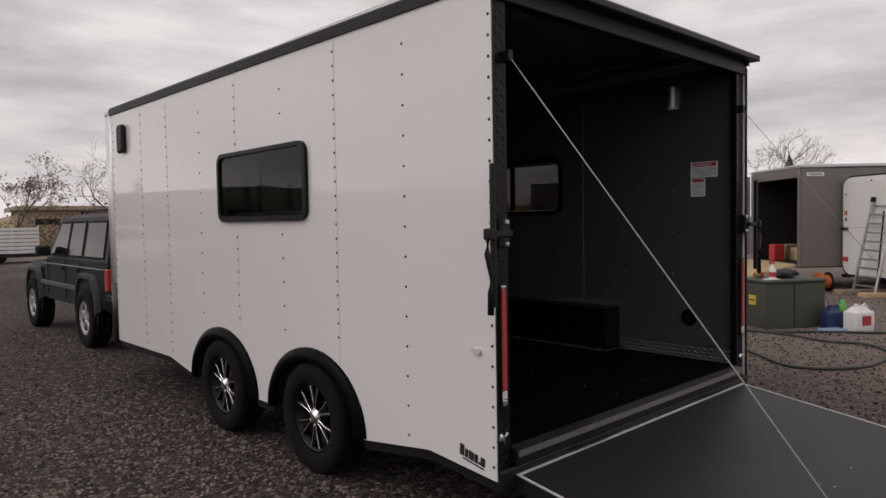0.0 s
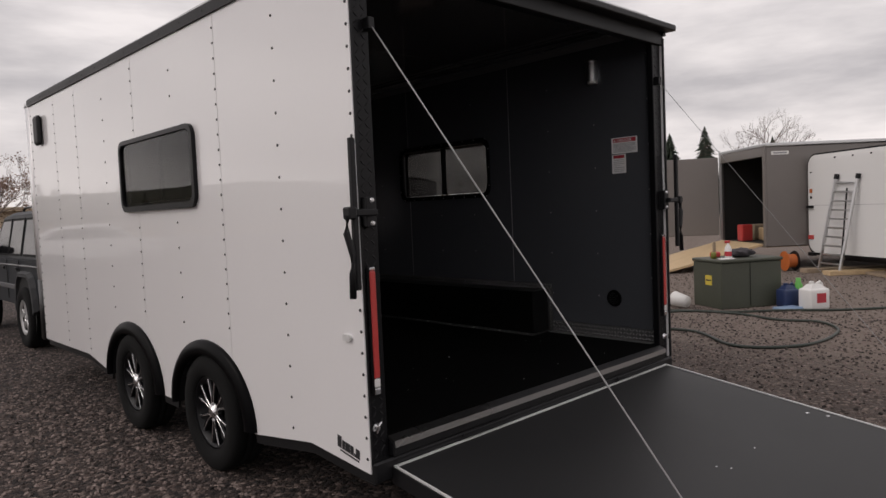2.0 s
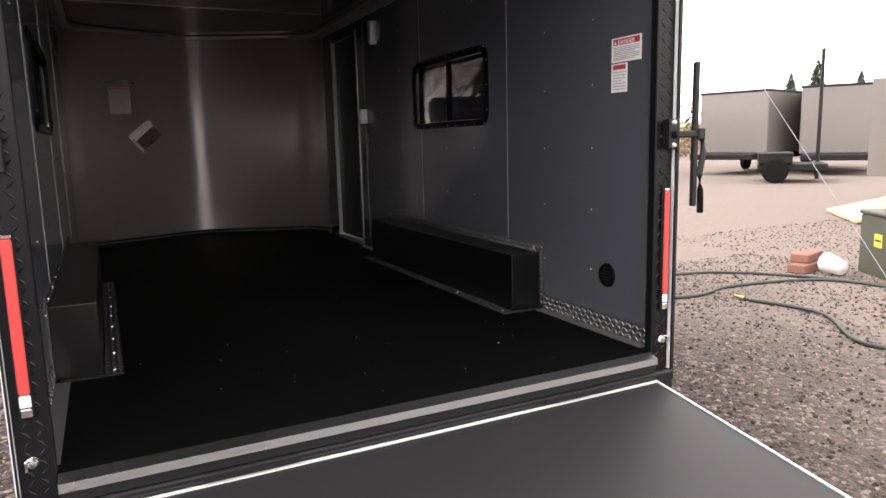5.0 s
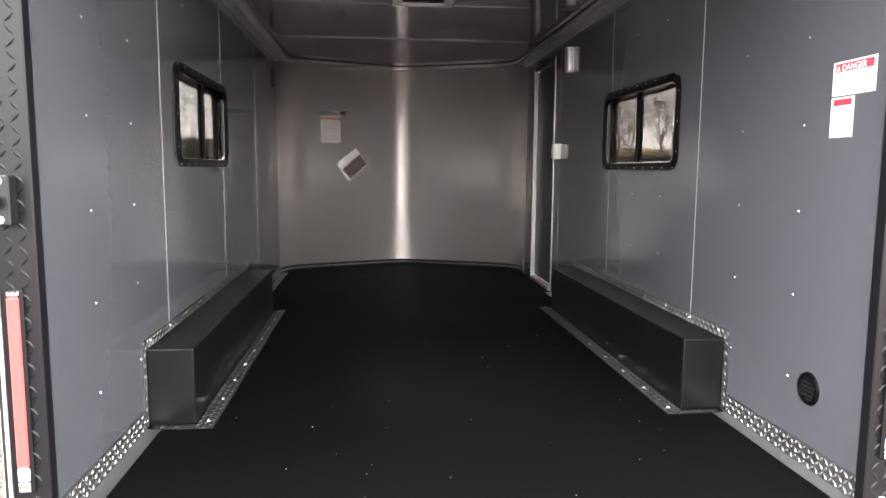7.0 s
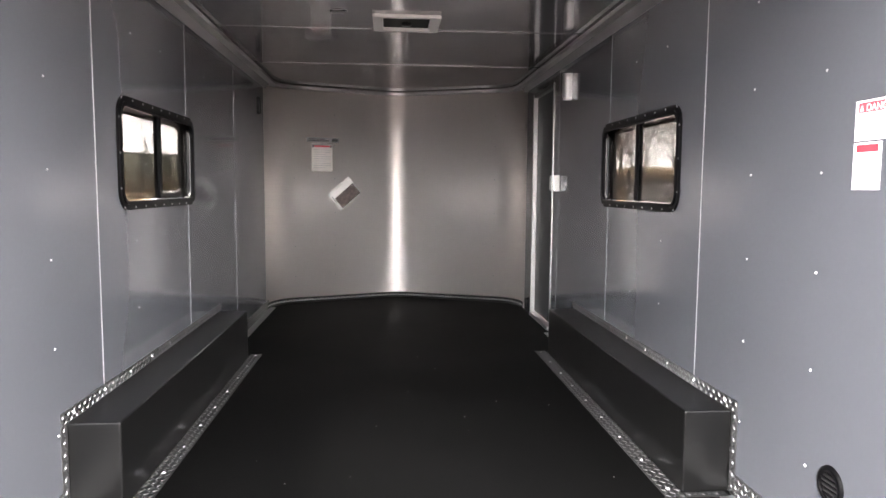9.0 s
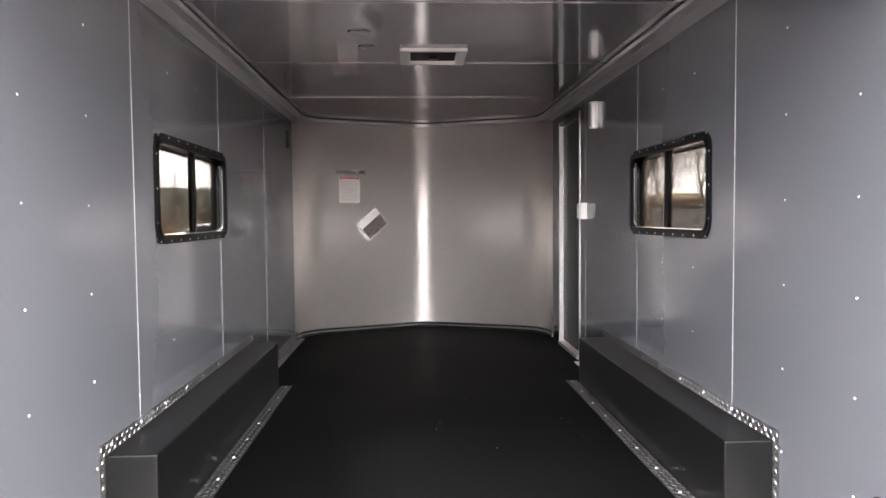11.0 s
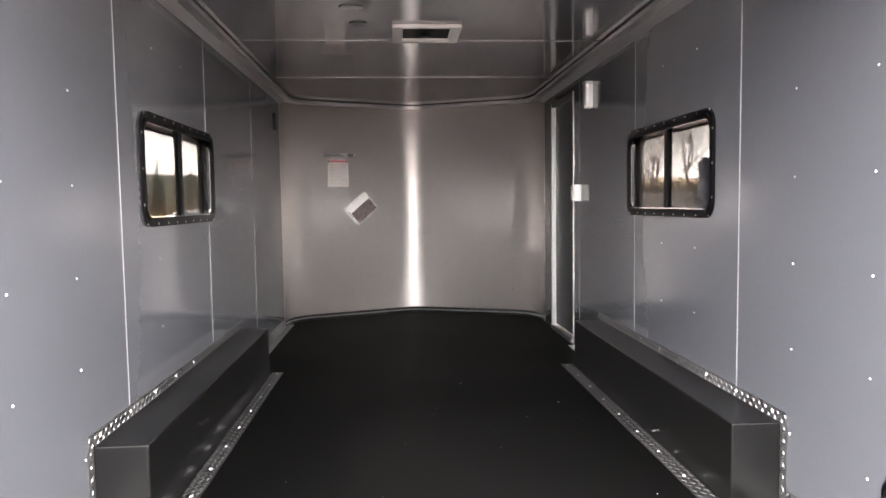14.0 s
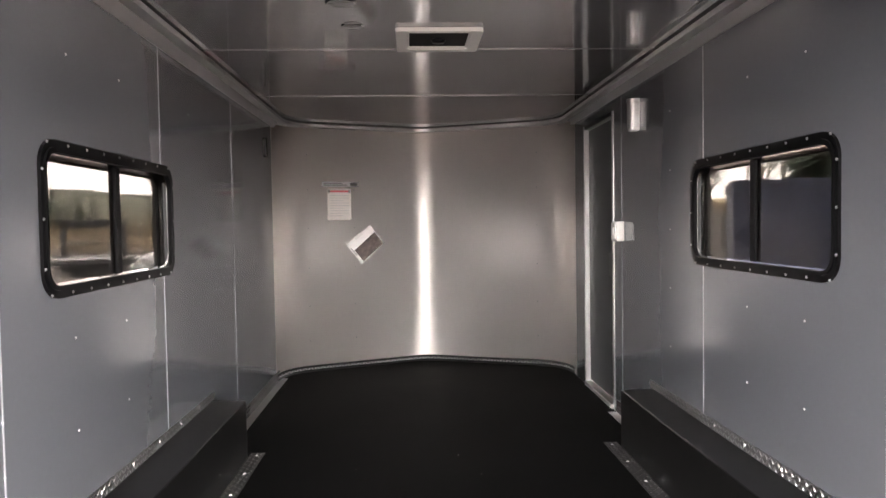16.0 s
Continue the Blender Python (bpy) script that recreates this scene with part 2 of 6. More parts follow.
SCREW = mat("white_screw_head", (0.75, 0.75, 0.76), 0.25, 0.6)
DARK_SCREW = mat("weathered_rivet", (0.035, 0.034, 0.034), 0.5, 0.2)
COVE_SKIN = panel_paint("grey_cove_metal", (0.20, 0.198, 0.204), 0.36, 0.06, 0.03, metal=0.1)
BOX_PAINT = mat("black_satin_box_paint", (0.004, 0.004, 0.004), 0.29, 0, 0.15, 20, 0.015, 0.02, 0.3, 2.0, spec=0.38)
# pale colour paints the light caught along the raised panel joints
JOINT_GLINT = mat("joint_edge_glint", (0.25, 0.25, 0.265), 0.35, 0.2)
DOOR_SKIN = mat("charcoal_door_skin", (0.05, 0.053, 0.056), 0.5, 0, 0.04, 40, 0, 0.05, 0.05, spec=0.08)
# near-black for seams and holes; also paints the shade inside the grey trailer
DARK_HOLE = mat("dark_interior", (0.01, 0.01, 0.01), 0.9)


# ---- building helpers ----
ORIGIN = {}


def thing(name, label, category, at=(0, 0, 0), group="", kind=""):
    """A top-level thing: an Empty at its base, under which its parts come."""
    e = new(name)
    e.location = at
    e.empty_display_size = 0.1
    ORIGIN[e] = Vector(at)
    return tagged(e, label, category, group, kind)


def finish(name, bm, material, smooth=False):
    me = bpy.data.meshes.new(name)
    bmesh.ops.recalc_face_normals(bm, faces=bm.faces)
    bm.to_mesh(me)
    bm.free()
    for m in material if isinstance(material, (list, tuple)) else [material]:
        me.materials.append(m)
    if smooth:
        for p in me.polygons:
            p.use_smooth = True
    return me


def part(name, bm, material, parent, label="", smooth=False):
    """One mesh under a thing or under a part; the bmesh is in world coordinates."""
    at = ORIGIN[parent]
    bm.transform(Matrix.Translation(-at))
    ob = new(name, finish(name, bm, material, smooth))
    ob.parent = parent
    ORIGIN[ob] = at
    return tagged(ob, label)


def solid(name, bm, material, label, category, kind="", smooth=False, group=""):
    """A top-level thing of one mesh, with its origin at its base."""
    vs = [v.co for v in bm.verts]
    at = Vector(((min(v.x for v in vs) + max(v.x for v in vs)) / 2, (min(v.y for v in vs) + max(v.y for v in vs)) / 2, min(v.z for v in vs)))
    bm.transform(Matrix.Translation(-at))
    ob = new(name, finish(name, bm, material, smooth))
    ob.location = at
    ORIGIN[ob] = at
    return tagged(ob, label, category, group, kind)


def box(x0, x1, y0, y1, z0, z1, bevel=0.0, bm=None, m=None, segs=1):
    """A box between the given faces, with bevelled edges."""
    t = bmesh.new()
    bmesh.ops.create_cube(t, size=1)
    for v in t.verts:
        v.co = Vector(((x0 + x1) / 2 + v.co.x * (x1 - x0), (y0 + y1) / 2 + v.co.y * (y1 - y0), (z0 + z1) / 2 + v.co.z * (z1 - z0)))
    if bevel:
        bmesh.ops.bevel(t, geom=t.edges[:], offset=bevel, segments=segs, affect="EDGES", profile=0.5)
    if m is not None:
        t.transform(m)
    return join(bm, t)


def join(bm, t):
    if bm is None:
        return t
    me = bpy.data.meshes.new("tmp")
    t.to_mesh(me)
    t.free()
    bm.from_mesh(me)
    bpy.data.meshes.remove(me)
    return bm


def rod(a, b, r, bm=None, n=10, r2=None, caps=True):
    """A round bar from a to b."""
    a, b = Vector(a), Vector(b)
    t = bmesh.new()
    bmesh.ops.create_cone(t, segments=n, radius1=r, radius2=r if r2 is None else r2, depth=(b - a).length, cap_ends=caps)
    t.transform(Matrix.Translation((a + b) / 2) @ (b - a).to_track_quat("Z", "Y").to_matrix().to_4x4())
    return join(bm, t)


def tube(points, r, bm=None, n=8):
    """A round tube along a line of points."""
    t = bmesh.new()
    pts = [Vector(p) for p in points]
    rings = []
    for i, p in enumerate(pts):
        d = (pts[min(i + 1, len(pts) - 1)] - pts[max(i - 1, 0)]).normalized()
        q = d.to_track_quat("Z", "Y")
        rings.append([t.verts.new(p + q @ Vector((r * math.cos(k * math.tau / n), r * math.sin(k * math.tau / n), 0))) for k in range(n)])
    for a, b in zip(rings, rings[1:]):
        for k in range(n):
            t.faces.new((a[k], a[(k + 1) % n], b[(k + 1) % n], b[k]))
    t.faces.new(rings[0][::-1])
    t.faces.new(rings[-1])
    return join(bm, t)


def lathe(profile, m=None, n=32, bm=None, closed=False):
    """A surface of revolution about local z; profile: rows of (radius, height)."""
    t = bmesh.new()
    rings = [[t.verts.new((r * math.cos(k * math.tau / n), r * math.sin(k * math.tau / n), h)) for k in range(n)] for r, h in profile]
    pairs = list(zip(rings, rings[1:])) + ([(rings[-1], rings[0])] if closed else [])
    for a, b in pairs:
        for k in range(n):
            t.faces.new((a[k], a[(k + 1) % n], b[(k + 1) % n], b[k]))
    if m is not None:
        t.transform(m)
    return join(bm, t)


def extrude(outline, axis, v0, v1, bm=None, bevel=0.0):
    """A prism over a flat outline; axis: the one along which it is thick, the outline's two numbers are the other two in order."""
    t = bmesh.new()
    def place(p, v):
        return {"x": (v, p[0], p[1]), "y": (p[0], v, p[1]), "z": (p[0], p[1], v)}[axis]
    lo = [t.verts.new(place(p, v0)) for p in outline]
    hi = [t.verts.new(place(p, v1)) for p in outline]
    k = len(outline)
    t.faces.new(lo[::-1])
    t.faces.new(hi)
    for i in range(k):
        t.faces.new((lo[i], lo[(i + 1) % k], hi[(i + 1) % k], hi[i]))
    bmesh.ops.recalc_face_normals(t, faces=t.faces)
    if bevel:
        bmesh.ops.bevel(t, geom=t.edges[:], offset=bevel, segments=1, affect="EDGES")
    return join(bm, t)


def rounded(x0, x1, y0, y1, r, n=6):
    """The outline of a rectangle with round corners."""
    pts = []
    for cx, cy, a0 in ((x1 - r, y1 - r, 0), (x0 + r, y1 - r, 90), (x0 + r, y0 + r, 180), (x1 - r, y0 + r, 270)):
        for i in range(n + 1):
            a = radians(a0 + 90 * i / n)
            pts.append((cx + r * math.cos(a), cy + r * math.sin(a)))
    return pts


def ring(outer, inner, axis, v0, v1, bm=None):
    """A frame between two outlines of as many points."""
    t = bmesh.new()
    def place(p, v):
        return {"x": (v, p[0], p[1]), "y": (p[0], v, p[1]), "z": (p[0], p[1], v)}[axis]
    rows = [[t.verts.new(place(p, v)) for p in o] for o, v in ((outer, v0), (outer, v1), (inner, v1), (inner, v0))]
    k = len(outer)
    for a in range(4):
        p, q = rows[a], rows[(a + 1) % 4]
        for i in range(k):
            t.faces.new((p[i], p[(i + 1) % k], q[(i + 1) % k], q[i]))
    return join(bm, t)


def sheet(ys, low, high, x0, x1, holes=(), bm=None):
    """A wall sheet in the plane across x, between the curves low(y) and high(y), with square holes (y0, y1, z0, z1)."""
    t = bmesh.new()
    ys = sorted(set([round(y, 4) for y in ys] + [round(h[i], 4) for h in holes for i in (0, 1) if min(ys) < h[i] < max(ys)]))
    zs = sorted(set(h[i] for h in holes for i in (2, 3)))
    cols = []
    for y in ys:
        lo, hi = low(y), high(y)
        cols.append([lo] + [min(max(z, lo), hi) for z in zs] + [hi])
    for i in range(len(ys) - 1):
        ym = (ys[i] + ys[i + 1]) / 2
        for j in range(len(zs) + 1):
            a, b, c, d = cols[i][j], cols[i][j + 1], cols[i + 1][j], cols[i + 1][j + 1]
            if b - a < 1e-5 and d - c < 1e-5:
                continue
            zm = (a + b + c + d) / 4
            if any(h[0] < ym < h[1] and h[2] < zm < h[3] for h in holes):
                continue
            for x in (x0, x1):
                quad = [t.verts.new(p) for p in ((x, ys[i], a), (x, ys[i + 1], c), (x, ys[i + 1], d), (x, ys[i], b))]
                t.faces.new(quad if x == x0 else quad[::-1])
    bmesh.ops.remove_doubles(t, verts=t.verts, dist=1e-4)
    rim = [e for e in t.edges if e.is_boundary]
    side = {}
    for e in rim:
        key = tuple(sorted((round(v.co.y, 4), round(v.co.z, 4)) for v in e.verts))
        side.setdefault(key, []).append(e)
    for pair in side.values():
        if len(pair) == 2:
            a, b = pair
            va = sorted(a.verts, key=lambda v: (round(v.co.y, 4), round(v.co.z, 4)))
            vb = sorted(b.verts, key=lambda v: (round(v.co.y, 4), round(v.co.z, 4)))
            try:
                t.faces.new((va[0], va[1], vb[1], vb[0]))
            except ValueError:
                pass
    return join(bm, t)


def steps(a, b, d):
    n = max(1, round((b - a) / d))
    return [a + (b - a) * i / n for i in range(n + 1)]


def dome(p, normal, r, h, bm, n=6):
    """A low button head on a surface."""
    t = bmesh.new()
    q = Vector(normal).to_track_quat("Z", "Y").to_matrix().to_4x4()
    base = [t.verts.new((r * math.cos(k * math.tau / n), r * math.sin(k * math.tau / n), 0)) for k in range(n)]
    mid = [t.verts.new((0.7 * r * math.cos(k * math.tau / n), 0.7 * r * math.sin(k * math.tau / n), h * 0.8)) for k in range(n)]
    top = t.verts.new((0, 0, h))
    for k in range(n):
        t.faces.new((base[k], base[(k + 1) % n], mid[(k + 1) % n], mid[k]))
        t.faces.new((mid[k], mid[(k + 1) % n], top))
    t.transform(Matrix.Translation(p) @ q)
    return join(bm, t)


def points_mesh(cells):
    """A bmesh of many small solids, given as lists of (vertices, faces)."""
    vs, fs = [], []
    for v, f in cells:
        k = len(vs)
        vs += v
        fs += [tuple(i + k for i in q) for q in f]
    me = bpy.data.meshes.new("tmp")
    me.from_pydata([tuple(v) for v in vs], [], fs)
    bm = bmesh.new()
    bm.from_mesh(me)
    bpy.data.meshes.remove(me)
    return bm


def tread_cells(u0, u1, v0, v1, place, pitch=0.024, length=0.024, width=0.007, high=0.0018):
    """The raised lozenges of a tread plate over a rectangle, turned crosswise by turns; place maps (u, v, height) to the world."""
    cells = []
    nu, nv = max(1, int((u1 - u0) / pitch)), max(1, int((v1 - v0) / pitch))
    for i in range(nu):
        for j in range(nv):
            cu, cv = u0 + (i + 0.5) * (u1 - u0) / nu, v0 + (j + 0.5) * (v1 - v0) / nv
            a = radians(45 if (i + j) % 2 else -45)
            du, dv = math.cos(a), math.sin(a)
            l, w = length / 2, width / 2
            flat = [(cu + du * l, cv + dv * l, 0), (cu - dv * w, cv + du * w, 0), (cu - du * l, cv - dv * l, 0), (cu + dv * w, cv - du * w, 0),
                    (cu + du * l * 0.5, cv + dv * l * 0.5, high), (cu - du * l * 0.5, cv - dv * l * 0.5, high)]
            cells.append(([place(*p) for p in flat], [(0, 1, 4), (1, 2, 5, 4), (2, 3, 5), (3, 0, 4, 5)]))
    return cells

# ---- ground ----
def ground_sheet():
    t = bmesh.new()
    xs = [-900, -300, -120, -60, -30] + [-16 + 2 * i for i in range(21)] + [40, 70, 130, 300, 900]
    grid = [[t.verts.new((x, y, 0.0)) for y in xs] for x in xs]
    for i in range(len(xs) - 1):
        for j in range(len(xs) - 1):
            t.faces.new((grid[i][j], grid[i + 1][j], grid[i + 1][j + 1], grid[i][j + 1]))
    return t


solid("ground", ground_sheet(), GRAVEL, "brownish grey crushed gravel yard", "ground", "structure")

# ---- trailer shell ----
WI, WO = 1.22, 1.274            # half width inside and outside
ZF, ZC = 0.48, 2.61             # floor and ceiling
HUB_Y, HUB_Z = (1.49, 2.69), 0.335
WIN = (1.535, 2.60, 1.565, 1.985)  # window hole: y0, y1, z0, z1
WIN_OUT = (1.505, 2.632, 1.545, 1.972)  # the hole in the outer skin
DOOR = (3.90, 4.66, ZF, 2.47)


def skirt(y):
    """The lower edge of the white skin, with the wheel arches cut out."""
    pts = ((-0.1, 0.345), (0.0, 0.345), (0.45, 0.385), (0.97, 0.315), (3.2, 0.33), (3.67, 0.41), (6.0, 0.40))
    z = 0.4
    for (a, za), (b, zb) in zip(pts, pts[1:]):
        if a <= y <= b:
            z = za + (zb - za) * (y - a) / (b - a)
    for c in HUB_Y:
        d = abs(y - c) / 0.47
        if d < 1:
            z = max(z, 0.33 + 0.38 * math.sqrt(1 - d * d))
    return z


def rail_low(y):
    return 2.515 + 0.008 * y


trailer = thing("enclosed_trailer", "white enclosed cargo trailer with black trim and open rear ramp", "trailer", (0, 2.5, 0))
SEAMS = [0.0, 1.19, 2.39, 3.6, 4.17, 4.93]
for side in (-1, 1):
    for a, b in zip(SEAMS, SEAMS[1:]):
        ys = steps(a + 0.002, b - 0.002, 0.03)
        holes = [WIN_OUT] + ([(DOOR[0], DOOR[1], 0.47, DOOR[3])] if side > 0 else [])
        part("side_panel", sheet(ys, skirt, rail_low, side * (WO - 0.012), side * WO, holes), WHITE_SKIN, trailer)


def fillet(pts, radii, n=10):
    """A line through the points with its inner corners rounded by the tangent lengths."""
    out = [Vector(pts[0])]
    for i in range(1, len(pts) - 1):
        p, a, b = Vector(pts[i]), Vector(pts[i - 1]), Vector(pts[i + 1])
        s, e = p + (a - p).normalized() * radii[i - 1], p + (b - p).normalized() * radii[i - 1]
        out += [(1 - k / n) ** 2 * s + 2 * (k / n) * (1 - k / n) * p + (k / n) ** 2 * e for k in range(n + 1)]
    out.append(Vector(pts[-1]))
    return out


def nose(off, y_start, n=10):
    """The plan of the rounded V front, set off to the outside, from one side wall to the other."""
    return fillet([(-WI - off, y_start), (-WI - off, 5.27 + off * 0.7), (0, 5.74 + off), (WI + off, 5.27 + off * 0.7), (WI + off, y_start)],
                  (0.27, 0.13, 0.27), n)


def band(line, z0, z1, thick, bm=None):
    """An upright sheet along a line in plan."""
    t = bmesh.new()
    cols = []
    for i, p in enumerate(line):
        d = (line[min(i + 1, len(line) - 1)] - line[max(i - 1, 0)]).normalized()
        q = p + Vector((-d.y, d.x)) * thick
        cols.append([t.verts.new((*p, z0)), t.verts.new((*p, z1)), t.verts.new((*q, z1)), t.verts.new((*q, z0))])
    for a, b in zip(cols, cols[1:]):
        for k in range(4):
            t.faces.new((a[k], a[(k + 1) % 4], b[(k + 1) % 4], b[k]))
    t.faces.new(cols[0])
    t.faces.new(cols[-1][::-1])
    return join(bm, t)


part("nose_skin", band(nose(WO - WI, 4.935), 0.95, 2.584, -0.012), WHITE_SKIN, trailer, smooth=True)
# lower nose coloured black to paint the shadow there; the guard is added
part("nose_shade_band", band(nose(WO - WI, 4.935), 0.38, 0.948, -0.012), BLACK_TRIM, trailer, "lower nose band painted black for the shadow there", smooth=True)
roof_plan = [tuple(p) for p in nose(WO - WI + 0.004, -0.03)]
part("roof", ring(roof_plan, [(x * 0.88, y * 0.975 + 0.02) for x, y in roof_plan], "z", 2.575, 2.600), ALU, trailer, "flat aluminium roof sheet")
crown = [(p.x * 0.9, p.y * 0.985 - 0.02) for p in nose(WO - WI - 0.03, 0.03)]
part("roof_crown", extrude(crown, "z", 2.619, 2.630), ALU, trailer, "shallow raised roof crown")
for side in (-1, 1):
    r = bmesh.new()
    rows = []
    for y in steps(-0.02, 4.96, 0.5):
        z = rail_low(y)
        rows.append([r.verts.new(p) for p in ((side * (WO - 0.02), y, z), (side * (WO + 0.012), y, z), (side * (WO + 0.014), y, z + 0.055),
                                              (side * (WO - 0.005), y, z + 0.075), (side * (WO - 0.02), y, z + 0.075))])
    for a, b in zip(rows, rows[1:]):
        for k in range(5):
            r.faces.new((a[k], a[(k + 1) % 5], b[(k + 1) % 5], b[k]))
    r.faces.new(rows[0])
    r.faces.new(rows[-1][::-1])
    rail = part("roof_rail", r, BLACK_TRIM, trailer, "black roof edge rail")
    heads = bmesh.new()
    for y in steps(0.1, 4.8, 0.3):
        dome((side * (WO + 0.013), y, rail_low(y) + 0.03), (side, 0, 0), 0.007, 0.004, heads)
    part("rivets", heads, DARK_SCREW, rail)

# rivets: a row on every joint, a wider-spaced row between
heads = bmesh.new()
cells = []
for y, gap in [(0.02, 0.09)] + [(s + 0.012, 0.08) for s in SEAMS[1:-1]] + [(4.9, 0.08)] + [(m, 0.15) for m in (0.6, 1.79, 2.98)]:
    z = skirt(y) + 0.06
    while z < 2.47:
        if not (WIN[0] - 0.1 < y < WIN[1] + 0.08 and WIN[2] - 0.09 < z < WIN[3] + 0.06) and not any(abs(y - c) < 0.55 and z < 0.8 for c in HUB_Y):
            dome((-WO, y, z), (-1, 0, 0), 0.0078, 0.005, heads)
        z += gap
tagged(part("rivets", heads, DARK_SCREW, trailer, "small dark rivet heads"), kind="stuff")

# frame under the skin, floor pan, axles
part("frame_skirt", sheet(steps(0.0, 4.9, 0.05), lambda y: skirt(y) - (0.055 if all(abs(y - c) > 0.47 for c in HUB_Y) else 0.0), lambda y: skirt(y) + 0.03, -1.258, -1.245), BLACK_TRIM, trailer, "black painted frame edge")
part("frame_skirt", sheet(steps(0.0, 4.9, 0.05), lambda y: skirt(y) - (0.055 if all(abs(y - c) > 0.47 for c in HUB_Y) else 0.0), lambda y: skirt(y) + 0.03, 1.245, 1.258), BLACK_TRIM, trailer, "black painted frame edge")
part("floor_pan", box(-1.03, 1.03, 0.0, 4.9, 0.34, 0.44), BLACK_TRIM, trailer)
part("floor_pan", box(-1.25, 1.25, 3.25, 5.2, 0.38, 0.44), BLACK_TRIM, trailer)
part("floor_pan", box(-1.25, 1.25, 0.03, 0.93, 0.38, 0.44), BLACK_TRIM, trailer)
for y in HUB_Y:
    part("axle", rod((-1.15, y, HUB_Z), (1.15, y, HUB_Z), 0.035), BLACK_TRIM, trailer)
tongue = bmesh.new()
for s in (-1, 1):
    rod((s * 0.75, 5.2, 0.40), (s * 0.05, 6.55, 0.42), 0.045, tongue, 6)
box(-0.06, 0.06, 6.4, 6.85, 0.40, 0.50, 0.01, tongue)
part("tongue", tongue, BLACK_TRIM, trailer, "black A-frame tongue and coupler")

# wheel arches: rolled flares
for side in (-1, 1):
    for c in HUB_Y:
        f = bmesh.new()
        rows = []
        for k in range(25):
            a = math.pi * k / 24
            ca, sa = math.cos(a), math.sin(a)
            prof = ((0.465, 0.375, 0.0), (0.530, 0.432, 0.0), (0.528, 0.430, 0.012), (0.515, 0.417, 0.022), (0.485, 0.387, 0.034), (0.455, 0.360, 0.038), (0.44, 0.345, 0.02), (0.44, 0.345, -0.12))
            rows.append([f.verts.new((side * (WO + d), c + ra * ca, 0.325 + rb * sa)) for ra, rb, d in prof])
        for a, b in zip(rows, rows[1:]):
            for i in range(len(a) - 1):
                f.faces.new((a[i], a[i + 1], b[i + 1], b[i]))
        part("fender_flare", f, MOULDED, trailer, "black rolled plastic fender flare", smooth=True)
        well = bmesh.new()
        rows = []
        for k in range(13):
            a = math.pi * k / 12
            rows.append([well.verts.new((side * x, c + 0.44 * math.cos(a), 0.325 + 0.345 * math.sin(a))) for x in (WO, 1.06)])
        for a, b in zip(rows, rows[1:]):
            well.faces.new((a[0], a[1], b[1], b[0]))
        part("wheel_well", well, BLACK_TRIM, trailer)


